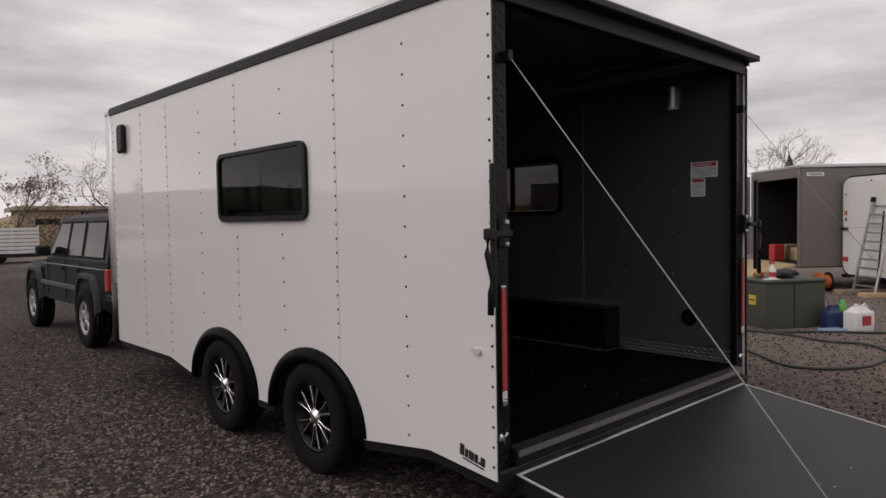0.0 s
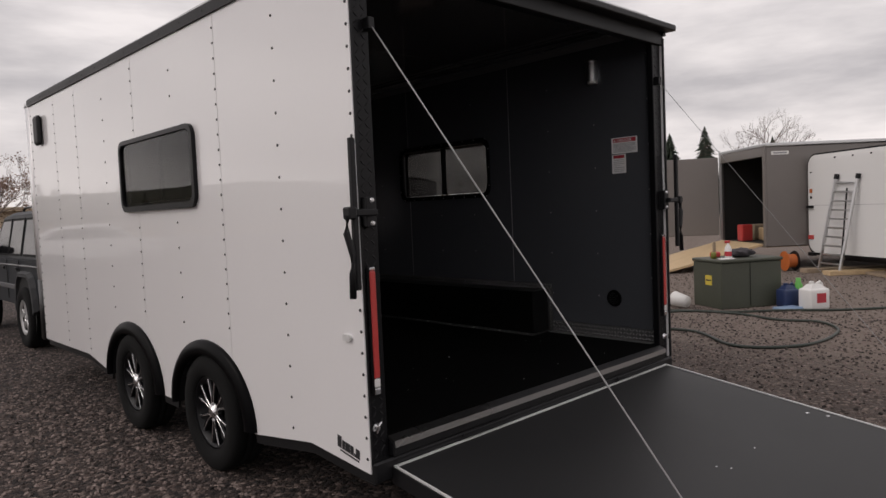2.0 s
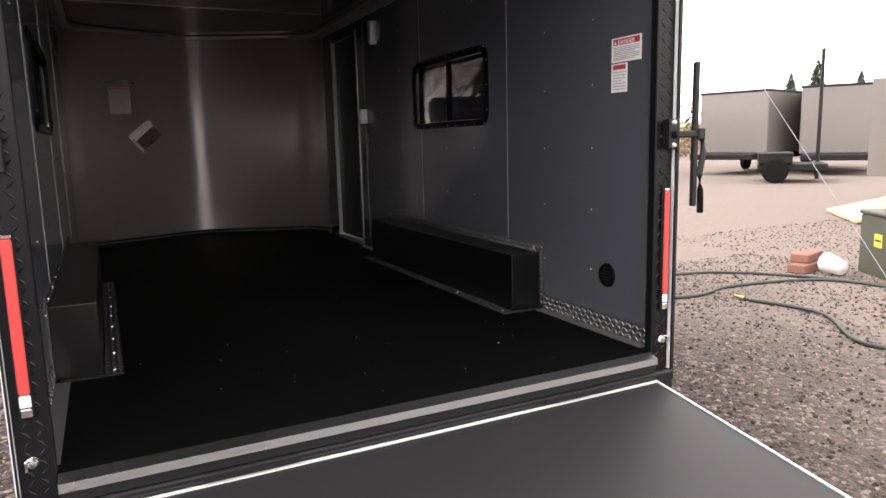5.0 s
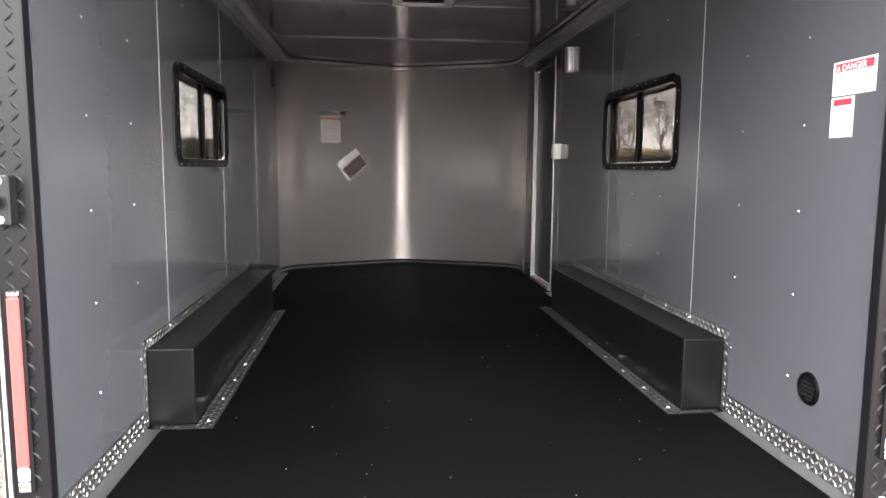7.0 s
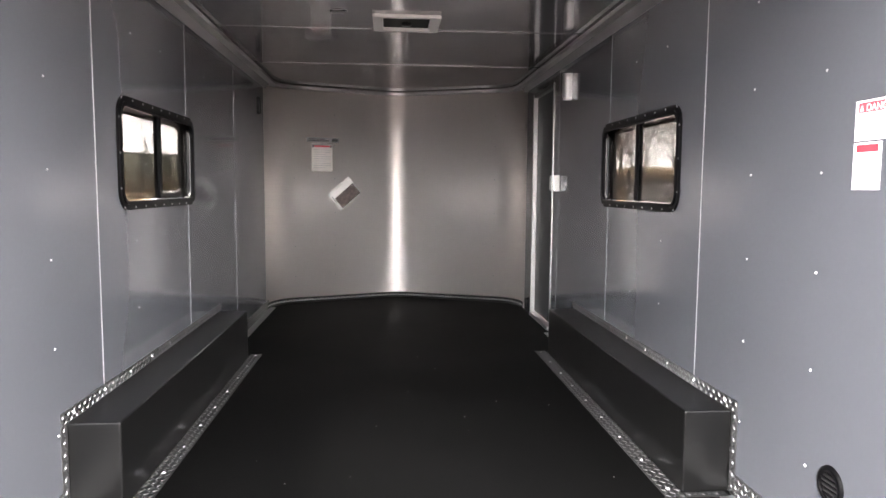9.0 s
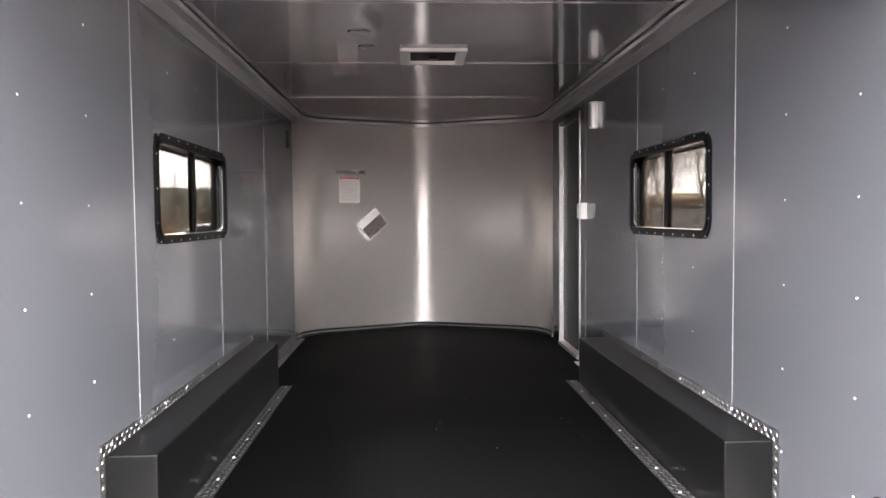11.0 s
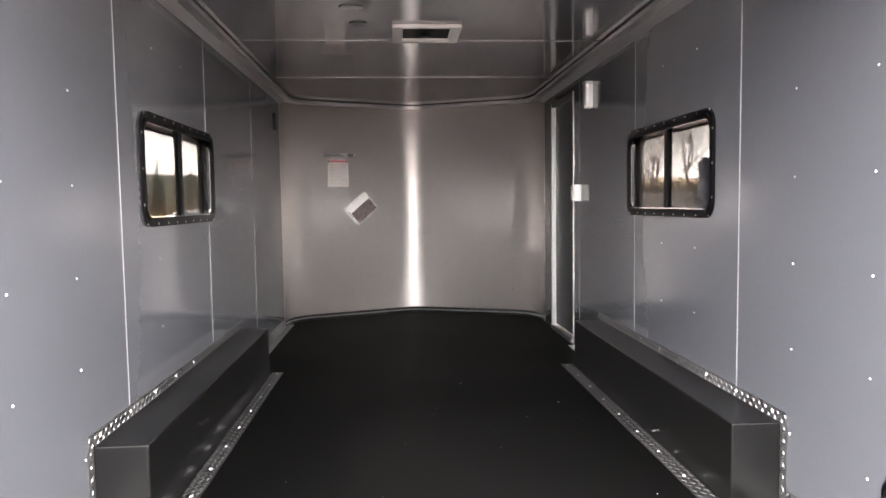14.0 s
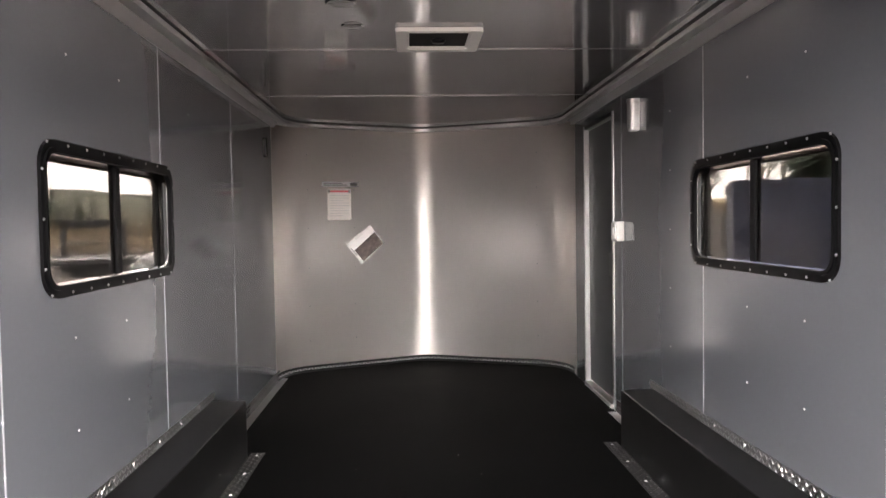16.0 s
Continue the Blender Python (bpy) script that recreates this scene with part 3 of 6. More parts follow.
def wheel_parts(parent, at, side, r=0.335, w=0.21, rim_r=0.205, spokes=True, rim_mat=None, face=0.0):
    """A wheel under its vehicle: tyre with tread blocks and rounded shoulders, rim with forked spokes; side: the way it faces along x."""
    m = Matrix.Translation(at) @ Matrix.Rotation(radians(90 * side), 4, "Y")
    h = w / 2
    tyre = lathe([(rim_r, -h * 0.7), (rim_r + 0.012, -h * 0.95), (r * 0.82, -h), (r * 0.95, -h * 0.93), (r, -h * 0.7), (r, -h * 0.25), (r - 0.008, -h * 0.2), (r, -h * 0.15),
                  (r, h * 0.15), (r - 0.008, h * 0.2), (r, h * 0.25), (r, h * 0.7), (r * 0.95, h * 0.93), (r * 0.82, h), (rim_r + 0.012, h * 0.95), (rim_r, h * 0.7)], m, 40)
    wh = part("wheel", lathe([(0.045, h * 0.2), (rim_r - 0.02, h * 0.1), (rim_r - 0.008, h * 0.3), (rim_r + 0.004, h * 0.72), (rim_r + 0.004, h * 0.8), (rim_r - 0.012, h * 0.74), (rim_r - 0.03, -h * 0.5)], m, 40),
              BLACK_GLOSS, parent, smooth=True)
    part("tyre", tyre, TYRE, wh, "black rubber tyre", smooth=True)
    rim = bmesh.new()
    for k in range(6 if spokes else 5):
        q0 = m @ Matrix.Rotation(math.tau * k / (6 if spokes else 5), 4, "Z")
        if not spokes:
            box(0.03, rim_r - 0.01, -0.044, 0.044, h * 0.60, h * 0.80, 0.008, rim, q0)
            continue
        core = extrude([(0.030, -0.022), (0.085, -0.022), (rim_r - 0.004, -0.060), (rim_r - 0.004, -0.030), (0.125, 0.0), (rim_r - 0.004, 0.030), (rim_r - 0.004, 0.060), (0.085, 0.022), (0.030, 0.022)], "z", h * 0.45, h * 0.62)
        core.transform(q0)
        part("spoke_back", core, BLACK_GLOSS, wh, "black painted forked spoke")
        faces = bmesh.new()
        for e in (-1, 1):
            extrude([(0.040, e * 0.006), (0.090, e * 0.010), (0.150, e * 0.026), (rim_r - 0.012, e * 0.040), (rim_r - 0.005, e * 0.056), (0.160, e * 0.041), (0.095, e * 0.020), (0.040, e * 0.014)], "z", h * 0.625, h * 0.68, faces, 0.0015)
        faces.transform(q0)
        part("spoke_face", faces, MACHINED, wh, "bright machined spoke edge")
    if not spokes:
        lathe([(rim_r - 0.045, h * 0.74), (rim_r - 0.02, h * 0.86), (rim_r + 0.006, h * 0.90), (rim_r + 0.010, h * 0.80)], m, 32, rim)
    lathe([(0.0, h * 0.82), (0.024, h * 0.8), (0.038, h * 0.7), (0.052, h * 0.62), (0.055, h * 0.4)], m, 24, rim)
    for k in range(6):
        dome(tuple(m @ Vector((0.048 * math.cos(k * math.tau / 6), 0.048 * math.sin(k * math.tau / 6), h * 0.62))), m.to_3x3() @ Vector((0, 0, 1)), 0.009, 0.012, rim)
    part("rim", rim, rim_mat or MACHINED, wh, "machined alloy hub" if spokes else "silver alloy spokes")
    return wh


for side in (-1, 1):
    for y in HUB_Y:
        wheel_parts(trailer, (side * 1.196, y, HUB_Z), side)

# rear frame: tread-plate posts, header, sill
for side in (-1, 1):
    px = sorted((side * 1.165, side * 1.262))
    post = part("rear_post", box(px[0], px[1], 0.014, 0.058, 0.335, 2.50, 0.004), BLACK_GLOSS, trailer, "black tread-plate rear corner post")
    part("tread_pattern", points_mesh(tread_cells(px[0] + 0.012, px[1] - 0.012, 0.36, 2.48, lambda u, v, h: (u, 0.014 - h, v), 0.03, 0.034, 0.010, 0.0026)), BLACK_GLOSS, post)
header = part("rear_header", box(-1.280, 1.280, -0.004, 0.06, 2.455, 2.55, 0.004), BLACK_TRIM, trailer, "black rear header beam")
part("rear_eave", extrude([(-0.085, 2.536), (0.09, 2.540), (0.09, 2.612), (0.0, 2.612), (-0.085, 2.573)], "x", -1.305, 1.305, bevel=0.006), BLACK_TRIM, trailer, "black rear roof hood")
part("corner_trim", box(1.263, 1.279, -0.010, 0.001, 0.34, 2.50, 0.002), BLACK_TRIM, trailer, "black corner edge trim")
part("corner_trim", box(-1.270, -1.263, -0.004, 0.001, 0.36, 2.50, 0.001), BLACK_TRIM, trailer, "black corner edge trim")
sill = part("sill", box(-1.165, 1.165, -0.022, 0.016, 0.395, 0.460, 0.006), BLACK_TRIM, trailer, "black steel sill beam")
part("sill_cap", extrude([(-0.032, 0.436), (-0.028, 0.464), (0.016, 0.480), (0.016, 0.469), (-0.024, 0.440)], "x", -1.163, 1.163), TREAD_ALU, sill, "worn aluminium sill cap")
part("rear_bumper", box(-1.268, 1.268, -0.02, 0.10, 0.30, 0.392, 0.008), BLACK_TRIM, trailer, "black rear bumper beam")

# tail lights, hold-back bars
for side in (-1, 1):
    x = side * 1.221
    lamp = part("tail_light", box(x - 0.021, x + 0.021, 0.000, 0.013, 0.67, 1.215, 0.006), BLACK_GLOSS, trailer, "slim vertical red tail light strip")
    part("red_lens", box(x - 0.015, x + 0.015, -0.009, 0.001, 0.745, 1.196, 0.004), RED_LENS, lamp, "red plastic lens")
    part("reverse_lens", box(x - 0.015, x + 0.015, -0.008, 0.001, 0.705, 0.742, 0.004), WHITE_PLASTIC, lamp, "clear white lens")
    part("end_cap", box(x - 0.015, x + 0.015, -0.007, 0.001, 1.198, 1.211, 0.003), CHROME, lamp)
    part("end_cap", box(x - 0.015, x + 0.015, -0.007, 0.001, 0.675, 0.702, 0.003), CHROME, lamp)
    hold = part("latch_bracket", box(*sorted((side * 1.20, side * 1.255)), -0.03, 0.013, 1.38, 1.505, 0.004), BLACK_TRIM, trailer, "black door latch bracket")
    arm = bmesh.new()
    box(*sorted((side * 1.215, side * 1.36)), -0.062, -0.028, 1.425, 1.455, 0.006, arm)
    box(*sorted((side * 1.33, side * 1.37)), -0.070, -0.022, 1.415, 1.465, 0.006, arm)
    part("latch_arm", arm, BLACK_TRIM, hold)
    bar = box(*sorted((side * 1.315, side * 1.34)), -0.058, -0.033, 1.13, 1.74, 0.005)
    part("latch_bar", bar, BLACK_TRIM, hold, "black square steel bar")
    part("latch_handle", tube([(side * 1.365, -0.05, 1.43), (side * 1.375, -0.052, 1.36), (side * 1.352, -0.056, 1.27), (side * 1.358, -0.056, 1.20), (side * 1.362, -0.056, 1.10)], 0.014), BLACK_TRIM, hold, "curved black latch handle", smooth=True)
    for z in (1.395, 1.49):
        part("bolt", dome((side * 1.225, -0.03, z), (0, -1, 0), 0.012, 0.009, None, 8), SCREW, hold)
    hook = bmesh.new()
    dome((side * 1.225, 0.013, 0.53), (0, -1, 0), 0.02, 0.012, hook, 10)
    tube([(side * 1.21, 0.0, 0.54), (side * 1.22, -0.014, 0.556), (side * 1.238, -0.014, 0.545), (side * 1.238, -0.008, 0.515)], 0.004, hook)
    part("spring_pin", hook, CHROME, trailer, "zinc plated pin")
part("marker_light", extrude(rounded(0.085, 0.140, 0.900, 0.928, 0.013), "x", -WO - 0.014, -WO), WORN_ALU, trailer, "small clear oval marker light")
speaker = part("porch_speaker", box(-WO - 0.045, -WO, 4.53, 4.69, 2.17, 2.43, 0.03, segs=3), BLACK_TRIM, trailer, "black oval exterior speaker")

# ramp door, let down on the ground
RS = 0.143
ramp = thing("ramp_door", "dark grey lined ramp door lowered to the gravel with aluminium edges", "ramp", (0, -1.1, 0))


def ramp_z(y):
    return 0.358 + RS * y


def slab(x0, x1, y0, y1, d0, d1, bm=None):
    """A plate lying in the ramp's slope, d0 to d1 above its face."""
    t = bmesh.new()
    bmesh.ops.create_cube(t, size=1)
    for v in t.verts:
        y = y0 if v.co.y < 0 else y1
        v.co = Vector((x0 if v.co.x < 0 else x1, y, ramp_z(y) + (d0 if v.co.z < 0 else d1)))
    return join(bm, t)


part("core", slab(-1.165, 1.165, -2.12, -0.02, -0.055, -0.004), BLACK_TRIM, ramp)
part("lining", slab(-1.158, 1.158, -2.105, -0.034, -0.004, 0.0), RAMP_MAT, ramp, "dark grey ramp lining")
for s in (-1, 1):
    part("edge_trim", slab(*sorted((s * 1.159, s * 1.170)), -2.12, -0.02, -0.02, 0.005), WORN_ALU, ramp, "aluminium edge trim")
part("edge_trim", slab(-1.158, 1.158, -0.033, -0.022, -0.02, 0.005), WORN_ALU, ramp, "aluminium edge trim")
part("edge_trim", slab(-1.158, 1.158, -2.12, -2.106, -0.02, 0.005), WORN_ALU, ramp, "aluminium edge trim")
part("side_rail", slab(-1.178, -1.171, -2.12, -0.02, -0.07, 0.0), BLACK_TRIM, ramp)
part("end_flap", extrude([(-2.125, 0.055), (-2.125, 0.03), (-2.55, 0.004), (-2.55, 0.012)], "x", -1.1, 1.1), RAMP_MAT, ramp, "folding ramp end flap")
part("hinge", rod((-1.15, -0.010, 0.366), (1.15, -0.010, 0.366), 0.012, n=10), BLACK_TRIM, ramp)
for x in (0.72, -0.6):
    part("hinge_leaf", box(x - 0.16, x + 0.16, -0.040, -0.030, 0.375, 0.395, 0.002), BLACK_TRIM, ramp, "black hinge leaf")
for x, y in ((1.05, -0.93), (1.10, -1.02), (-0.02, -0.9), (0.02, -0.95), (0.33, -0.93)):
    part("bolt", dome((x, y, ramp_z(y)), (0, RS, 1), 0.012 if x > 0.9 else 0.005, 0.004, None, 8), SCREW, ramp)
for s in (-1, 1):
    c = thing("lift_cable", "thin galvanised steel cable from door post to ramp", "cable", (s * 1.16, -1.66, ramp_z(-1.66)), group="ramp cables")
    part("wire", rod((s * 1.178, -0.015, 2.215), (s * 1.145, -1.66, ramp_z(-1.66) + 0.02), 0.0015 if s > 0 else 0.0029, n=6), GALV_CABLE, c)
    part("eye_bolt", rod((s * 1.145, -1.66, ramp_z(-1.66) - 0.002), (s * 1.145, -1.66, ramp_z(-1.66) + 0.03), 0.01, n=8), CHROME, c)
    part("anchor", box(s * 1.18 - 0.015, s * 1.18 + 0.015, -0.03, 0.013, 2.19, 2.24, 0.003), BLACK_TRIM, c)

# ---- inside: floor, ceiling, walls ----
floor_plan = [tuple(p) for p in nose(-0.002, 0.0175)]
solid("floor", extrude(floor_plan, "z", 0.442, ZF), RUBBER_FLOOR, "black ribbed rubber floor", "floor", "structure")
ceil = bmesh.new()
extrude([tuple(p) for p in nose(0.025, 0.062)], "z", ZC + 0.004, ZC + 0.008, ceil)
extrude([tuple(p) for p in nose(-0.001, 4.093)], "z", ZC - 0.0008, ZC + 0.0038, ceil)
for a, b in ((0.064, 1.65), (1.653, 2.87), (2.873, 4.09)):
    box(-1.155, 1.04, a, b, ZC - 0.0008, ZC + 0.004, 0, ceil)
    box(1.043, 1.155, a, b, ZC + 0.0002, ZC + 0.004, 0, ceil)
for a in (1.6515, 2.8715, 4.0915):
    box(-1.155, 1.155, a - 0.006, a + 0.006, ZC - 0.0035, ZC - 0.001, 0, ceil)
rim_lo = [(1.040 + 0.006 * math.sin(y * 7.0) + 0.004 * math.sin(y * 17.0), y) for y in steps(0.07, 4.05, 0.05)]
extrude(rim_lo + [(x + 0.010, y) for x, y in rim_lo[::-1]], "z", ZC - 0.006, ZC - 0.001, ceil)
solid("ceiling", ceil, CEIL_SKIN, "glossy dark grey metal ceiling panels", "ceiling", "structure")

LINER = [0.06, 1.30, 2.52, 3.73, 4.95]
wall_at = {}
for side, name in ((-1, "wall_left"), (1, "wall_right")):
    base = solid(name, sheet([0.06, DOOR[0], DOOR[1], 4.96], lambda y: ZF, lambda y: ZC, side * (WI + 0.003), side * (WI + 0.03), [WIN] + ([DOOR] if side > 0 else [])), BLACK_TRIM,
                 "grey glossy metal liner wall with screws", "wall", "structure")
    wall_at[side] = base
    for a, b in zip(LINER, LINER[1:]):
        holes = [WIN] + ([DOOR] if side > 0 else [])
        part("liner_panel", sheet(steps(a + 0.001, b - 0.001, 0.3), lambda y: ZF + 0.001, lambda y: ZC - 0.001, side * WI, side * (WI + 0.003), holes), GREY_SKIN, base)
        if b < 4.9:
            part("joint_strip", sheet([b - 0.0026, b + 0.0026], lambda y: ZF + 0.001, lambda y: ZC - 0.001, side * (WI - 0.0022), side * (WI + 0.0), [(WIN[0] - 0.03, WIN[1] + 0.03, WIN[2] - 0.03, WIN[3] + 0.03)]), JOINT_GLINT, base, "raised panel joint with its edge glint painted pale")
    screws = bmesh.new()
    for y, gap, z0 in [(0.09, 0.3, 0.62), (0.51, 0.305, 0.47), (0.915, 0.305, 0.47), (1.30, 0.15, 0.78), (1.71, 0.305, 0.78), (2.11, 0.305, 0.78), (2.52, 0.15, 0.78), (2.92, 0.305, 0.78), (3.33, 0.305, 0.78), (3.73, 0.2, 0.63), (4.3, 0.305, 0.63)]:
        z = z0
        while z < 2.50:
            z += gap
            if WIN[0] - 0.08 < y < WIN[1] + 0.1 and WIN[2] - 0.08 < z < WIN[3] + 0.07 or (side > 0 and y > 3.85) or z > 2.52:
                continue
            dome((side * WI, y, z), (-side, 0, 0), 0.0052, 0.0035, screws)
    tagged(part("screws", screws, SCREW, base, "small white screw heads"), kind="stuff")
    part("ceiling_cove", extrude([(side * 1.219, 2.535), (side * 1.213, 2.535), (side * 1.148, ZC - 0.0035), (side * 1.148, ZC - 0.002), (side * 1.219, ZC - 0.002)], "y", 0.064, 5.03), COVE_SKIN, base, "sloping grey cove trim")
front = solid("wall_front", band(nose(0.004, 4.955, 14), ZF, ZC + 0.0035, 0.03), BLACK_TRIM, "satin bare aluminium front wall curved to a shallow V", "wall", "structure")
part("liner_sheet", band(nose(0.0, 4.958, 20), ZF + 0.002, ZC + 0.0035, 0.003), FRONT_METAL, front, smooth=True)
part("joint_bead", band(nose(-0.003, 5.0, 20), ZC - 0.0014, ZC + 0.0032, 0.0025), BLACK_TRIM, front, "dark joint under the ceiling", smooth=True)
line = nose(-0.004, 5.1, 14)
strip = part("tread_strip", band(line, ZF + 0.001, ZF + 0.058, 0.003), STRIP_DULL, front, "bright tread-plate base strip", smooth=True)


def along(line):
    """Maps a length along a plan line and a height to the world, with a set-off into the room."""
    seg = [(b - a).length for a, b in zip(line, line[1:])]
    def place(u, v, h):
        i = 0
        while i < len(seg) - 1 and u > seg[i]:
            u -= seg[i]
            i += 1
        d = (line[i + 1] - line[i]).normalized()
        p = line[i] + d * u + Vector((d.y, -d.x)) * h
        return (p.x, p.y, v)
    return sum(seg), place


fs = bmesh.new()
for x in (-0.62, 0.62, -1.0, 0.98):
    for z in (0.75, 1.05, 1.38, 1.72, 2.05, 2.35):
        k = min(range(len(line) - 1), key=lambda i: abs(line[i].x - x))
        d2 = (line[k + 1] - line[k]).normalized()
        p = line[k] + d2 * ((x - line[k].x) / max(d2.x, 0.1))
        dome((p.x, p.y + 0.006, z), (d2.y, -d2.x, 0), 0.006, 0.004, fs)
part("screws", fs, ALU, front)
total, place = along(line)
part("tread_pattern", points_mesh(tread_cells(0.05, total - 0.05, ZF + 0.004, ZF + 0.056, place, 0.027, 0.032, 0.012, 0.004)), ALU, strip)

# base strips and wheel boxes
for side in (-1, 1):
    base = wall_at[side]
    for y0, y1 in ((0.08, 0.93), (3.26, 5.12 if side < 0 else 3.86)):
        s1 = part("base_strip", box(*sorted((side * 1.2165, side * 1.2195)), y0, y1, ZF + 0.002, ZF + 0.085), TREAD_BASE, base, "bright tread-plate base strip")
        part("tread_pattern", points_mesh(tread_cells(y0, y1, ZF + 0.004, ZF + 0.083, lambda u, v, h: (side * (1.2165 - h), u, v), 0.024, 0.028, 0.009, 0.003)), TREAD_ALU, s1)
        part("floor_leg", box(*sorted((side * 1.16, side * 1.2165)), y0, y1, ZF + 0.0005, ZF + 0.003), ALU, s1)
    wb = thing("wheel_box", "black painted metal wheel box along the wall", "wheel box", (side * 1.13, 2.07, ZF), group="wheel boxes")
    xb = sorted((side * 1.034, side * 1.2185))
    part("body", box(xb[0], xb[1], 0.97, 3.18, ZF + 0.001, 0.80, 0.006, segs=2), BOX_PAINT, wb)
    strips = {"floor_strip": (sorted((side * 0.955, side * 1.032)), (0.925, 3.25), (ZF + 0.0006, ZF + 0.0035)),
              "end_strip": (sorted((side * 1.034, side * 1.20)), (0.925, 0.968), (ZF + 0.0006, ZF + 0.0035)),
              "wall_strip": (sorted((side * 1.2155, side * 1.219)), (0.93, 3.22), (0.80, 0.845)),
              "upright_strip": (sorted((side * 1.2155, side * 1.219)), (0.925, 0.968), (ZF + 0.004, 0.799))}
    for nm, (xr, yr, zr) in strips.items():
        on_floor = nm in ("floor_strip", "end_strip")
        st = part(nm, box(*xr, *yr, *zr), STRIP_DULL if on_floor else TREAD_BASE, wb, "tread-plate edging strip")
        if on_floor:
            cells = tread_cells(yr[0], yr[1], xr[0], xr[1], lambda u, v, h: (v, u, zr[1] + h), 0.024, 0.026, 0.008, 0.0025)
        else:
            cells = tread_cells(yr[0], yr[1], zr[0], zr[1], lambda u, v, h: (side * (1.2155 - h), u, v), 0.022, 0.026, 0.008, 0.0025)
        part("tread_pattern", points_mesh(cells), STRIP_LOZENGE if on_floor else TREAD_ALU, st)
    for y in steps(1.0, 3.2, 0.28):
        part("screw", dome((side * 0.99, y, ZF + 0.004), (0, 0, 1), 0.009, 0.006, None), SCREW, wb)
        part("screw", dome((side * 1.215, y + 0.02, 0.825), (-side, 0, 0), 0.008, 0.006, None), SCREW, wb)

# windows
for side, name in ((-1, "window_1"), (1, "window_2")):
    y0, y1, z0, z1 = WIN
    w = thing(name, "black framed sliding trailer window with two panes", "window", (side * WI, 2.08, z0), kind="structure")
    part("inner_trim", ring(rounded(y0 - 0.020, y1 + 0.042, z0 - 0.034, z1 + 0.036, 0.085), rounded(y0 + 0.005, y1 - 0.006, z0 + 0.005, z1 - 0.006, 0.06), "x", side * (WI - 0.010), side * (WI + 0.002)), MOULDED, w, "black screwed inner trim ring")
    part("trim_bead", ring(rounded(y0 - 0.004, y1 + 0.012, z0 - 0.010, z1 + 0.012, 0.066), rounded(y0 + 0.004, y1 - 0.005, z0 + 0.004, z1 - 0.005, 0.059), "x", side * (WI - 0.017), side * (WI - 0.0095)), MOULDED, w, "raised black inner bead")
    sl = bmesh.new()
    rows = [[sl.verts.new((side * x, *p)) for p in o] for o, x in ((rounded(y0 + 0.004, y1 - 0.004, z0 + 0.004, z1 - 0.004, 0.058), WI + 0.001), (rounded(1.509, 2.628, 1.549, 1.968, 0.052), WO + 0.004),
                                                                  (rounded(1.506, 2.631, 1.546, 1.971, 0.054), WO + 0.004), (rounded(y0 + 0.001, y1 - 0.001, z0 + 0.001, z1 - 0.001, 0.06), WI + 0.001))]
    for a in range(4):
        p, r = rows[a], rows[(a + 1) % 4]
        for k in range(len(p)):
            sl.faces.new((p[k], p[(k + 1) % len(p)], r[(k + 1) % len(p)], r[k]))
    part("sleeve", sl, SLEEVE, w)
    part("outer_frame", ring(rounded(1.480, 2.648, 1.517, 1.992, 0.075), rounded(1.512, 2.622, 1.552, 1.965, 0.055), "x", side * (WO + 0.001), side * (WO + 0.024)), BLACK_GLOSS, w, "black moulded outer frame")
    part("mullion", box(*sorted((side * (WI + 0.002), side * (WI + 0.03))), 2.055, 2.098, z0 + 0.009, z1 - 0.009, 0.004), MOULDED, w)
    for a, b, x in ((y0 + 0.010, 2.060, WI + 0.010), (2.093, y1 - 0.010, WI + 0.018)):
        pane = part("pane", extrude(rounded(a, b, z0 + 0.010, z1 - 0.010, 0.004), "x", side * x, side * (x + 0.004)), WINDOW_GLASS, w, "tinted glass pane")
        pane.visible_shadow = False
    outer = part("outer_pane", extrude(rounded(1.511, 2.623, 1.551, 1.966, 0.050), "x", side * (WO + 0.005), side * (WO + 0.009)), OUTER_GLASS, w, "clear outer glass")
    outer.visible_shadow = False
    heads = bmesh.new()
    for y in steps(y0 + 0.02, y1 - 0.02, 0.13):
        for z in (z0 - 0.022, z1 + 0.024):
            dome((side * (WI - 0.010), y, z), (-side, 0, 0), 0.0055, 0.004, heads)
    for z in steps(z0 + 0.06, z1 - 0.06, 0.13):
        for y in (y0 - 0.012, y1 + 0.028):
            dome((side * (WI - 0.010), y, z), (-side, 0, 0), 0.0055, 0.004, heads)
    part("screws", heads, SCREW_DULL, w)

# side door
d = thing("door_1", "closed grey side door in an aluminium frame", "door", (WI, 4.28, ZF), kind="structure")
part("leaf", box(1.250, 1.29, 3.935, 4.638, 0.52, 2.435, 0.004), DOOR_SKIN, d)
part("jamb", box(1.212, 1.262, 4.640, 4.66, ZF, 2.468, 0.003), ALU, d, "aluminium jamb")
part("jamb", box(1.214, 1.262, 3.90, 3.933, ZF, 2.468, 0.003), ALU, d, "aluminium jamb")
part("head", box(1.214, 1.262, 3.934, 4.626, 2.437, 2.468, 0.003), BLACK_TRIM, d)
part("threshold", box(1.20, 1.262, 3.934, 4.626, ZF + 0.001, 0.515, 0.004), ALU, d)
part("latch", box(1.222, 1.249, 3.955, 4.03, 1.37, 1.53, 0.006), BLACK_GLOSS, d, "black door latch")

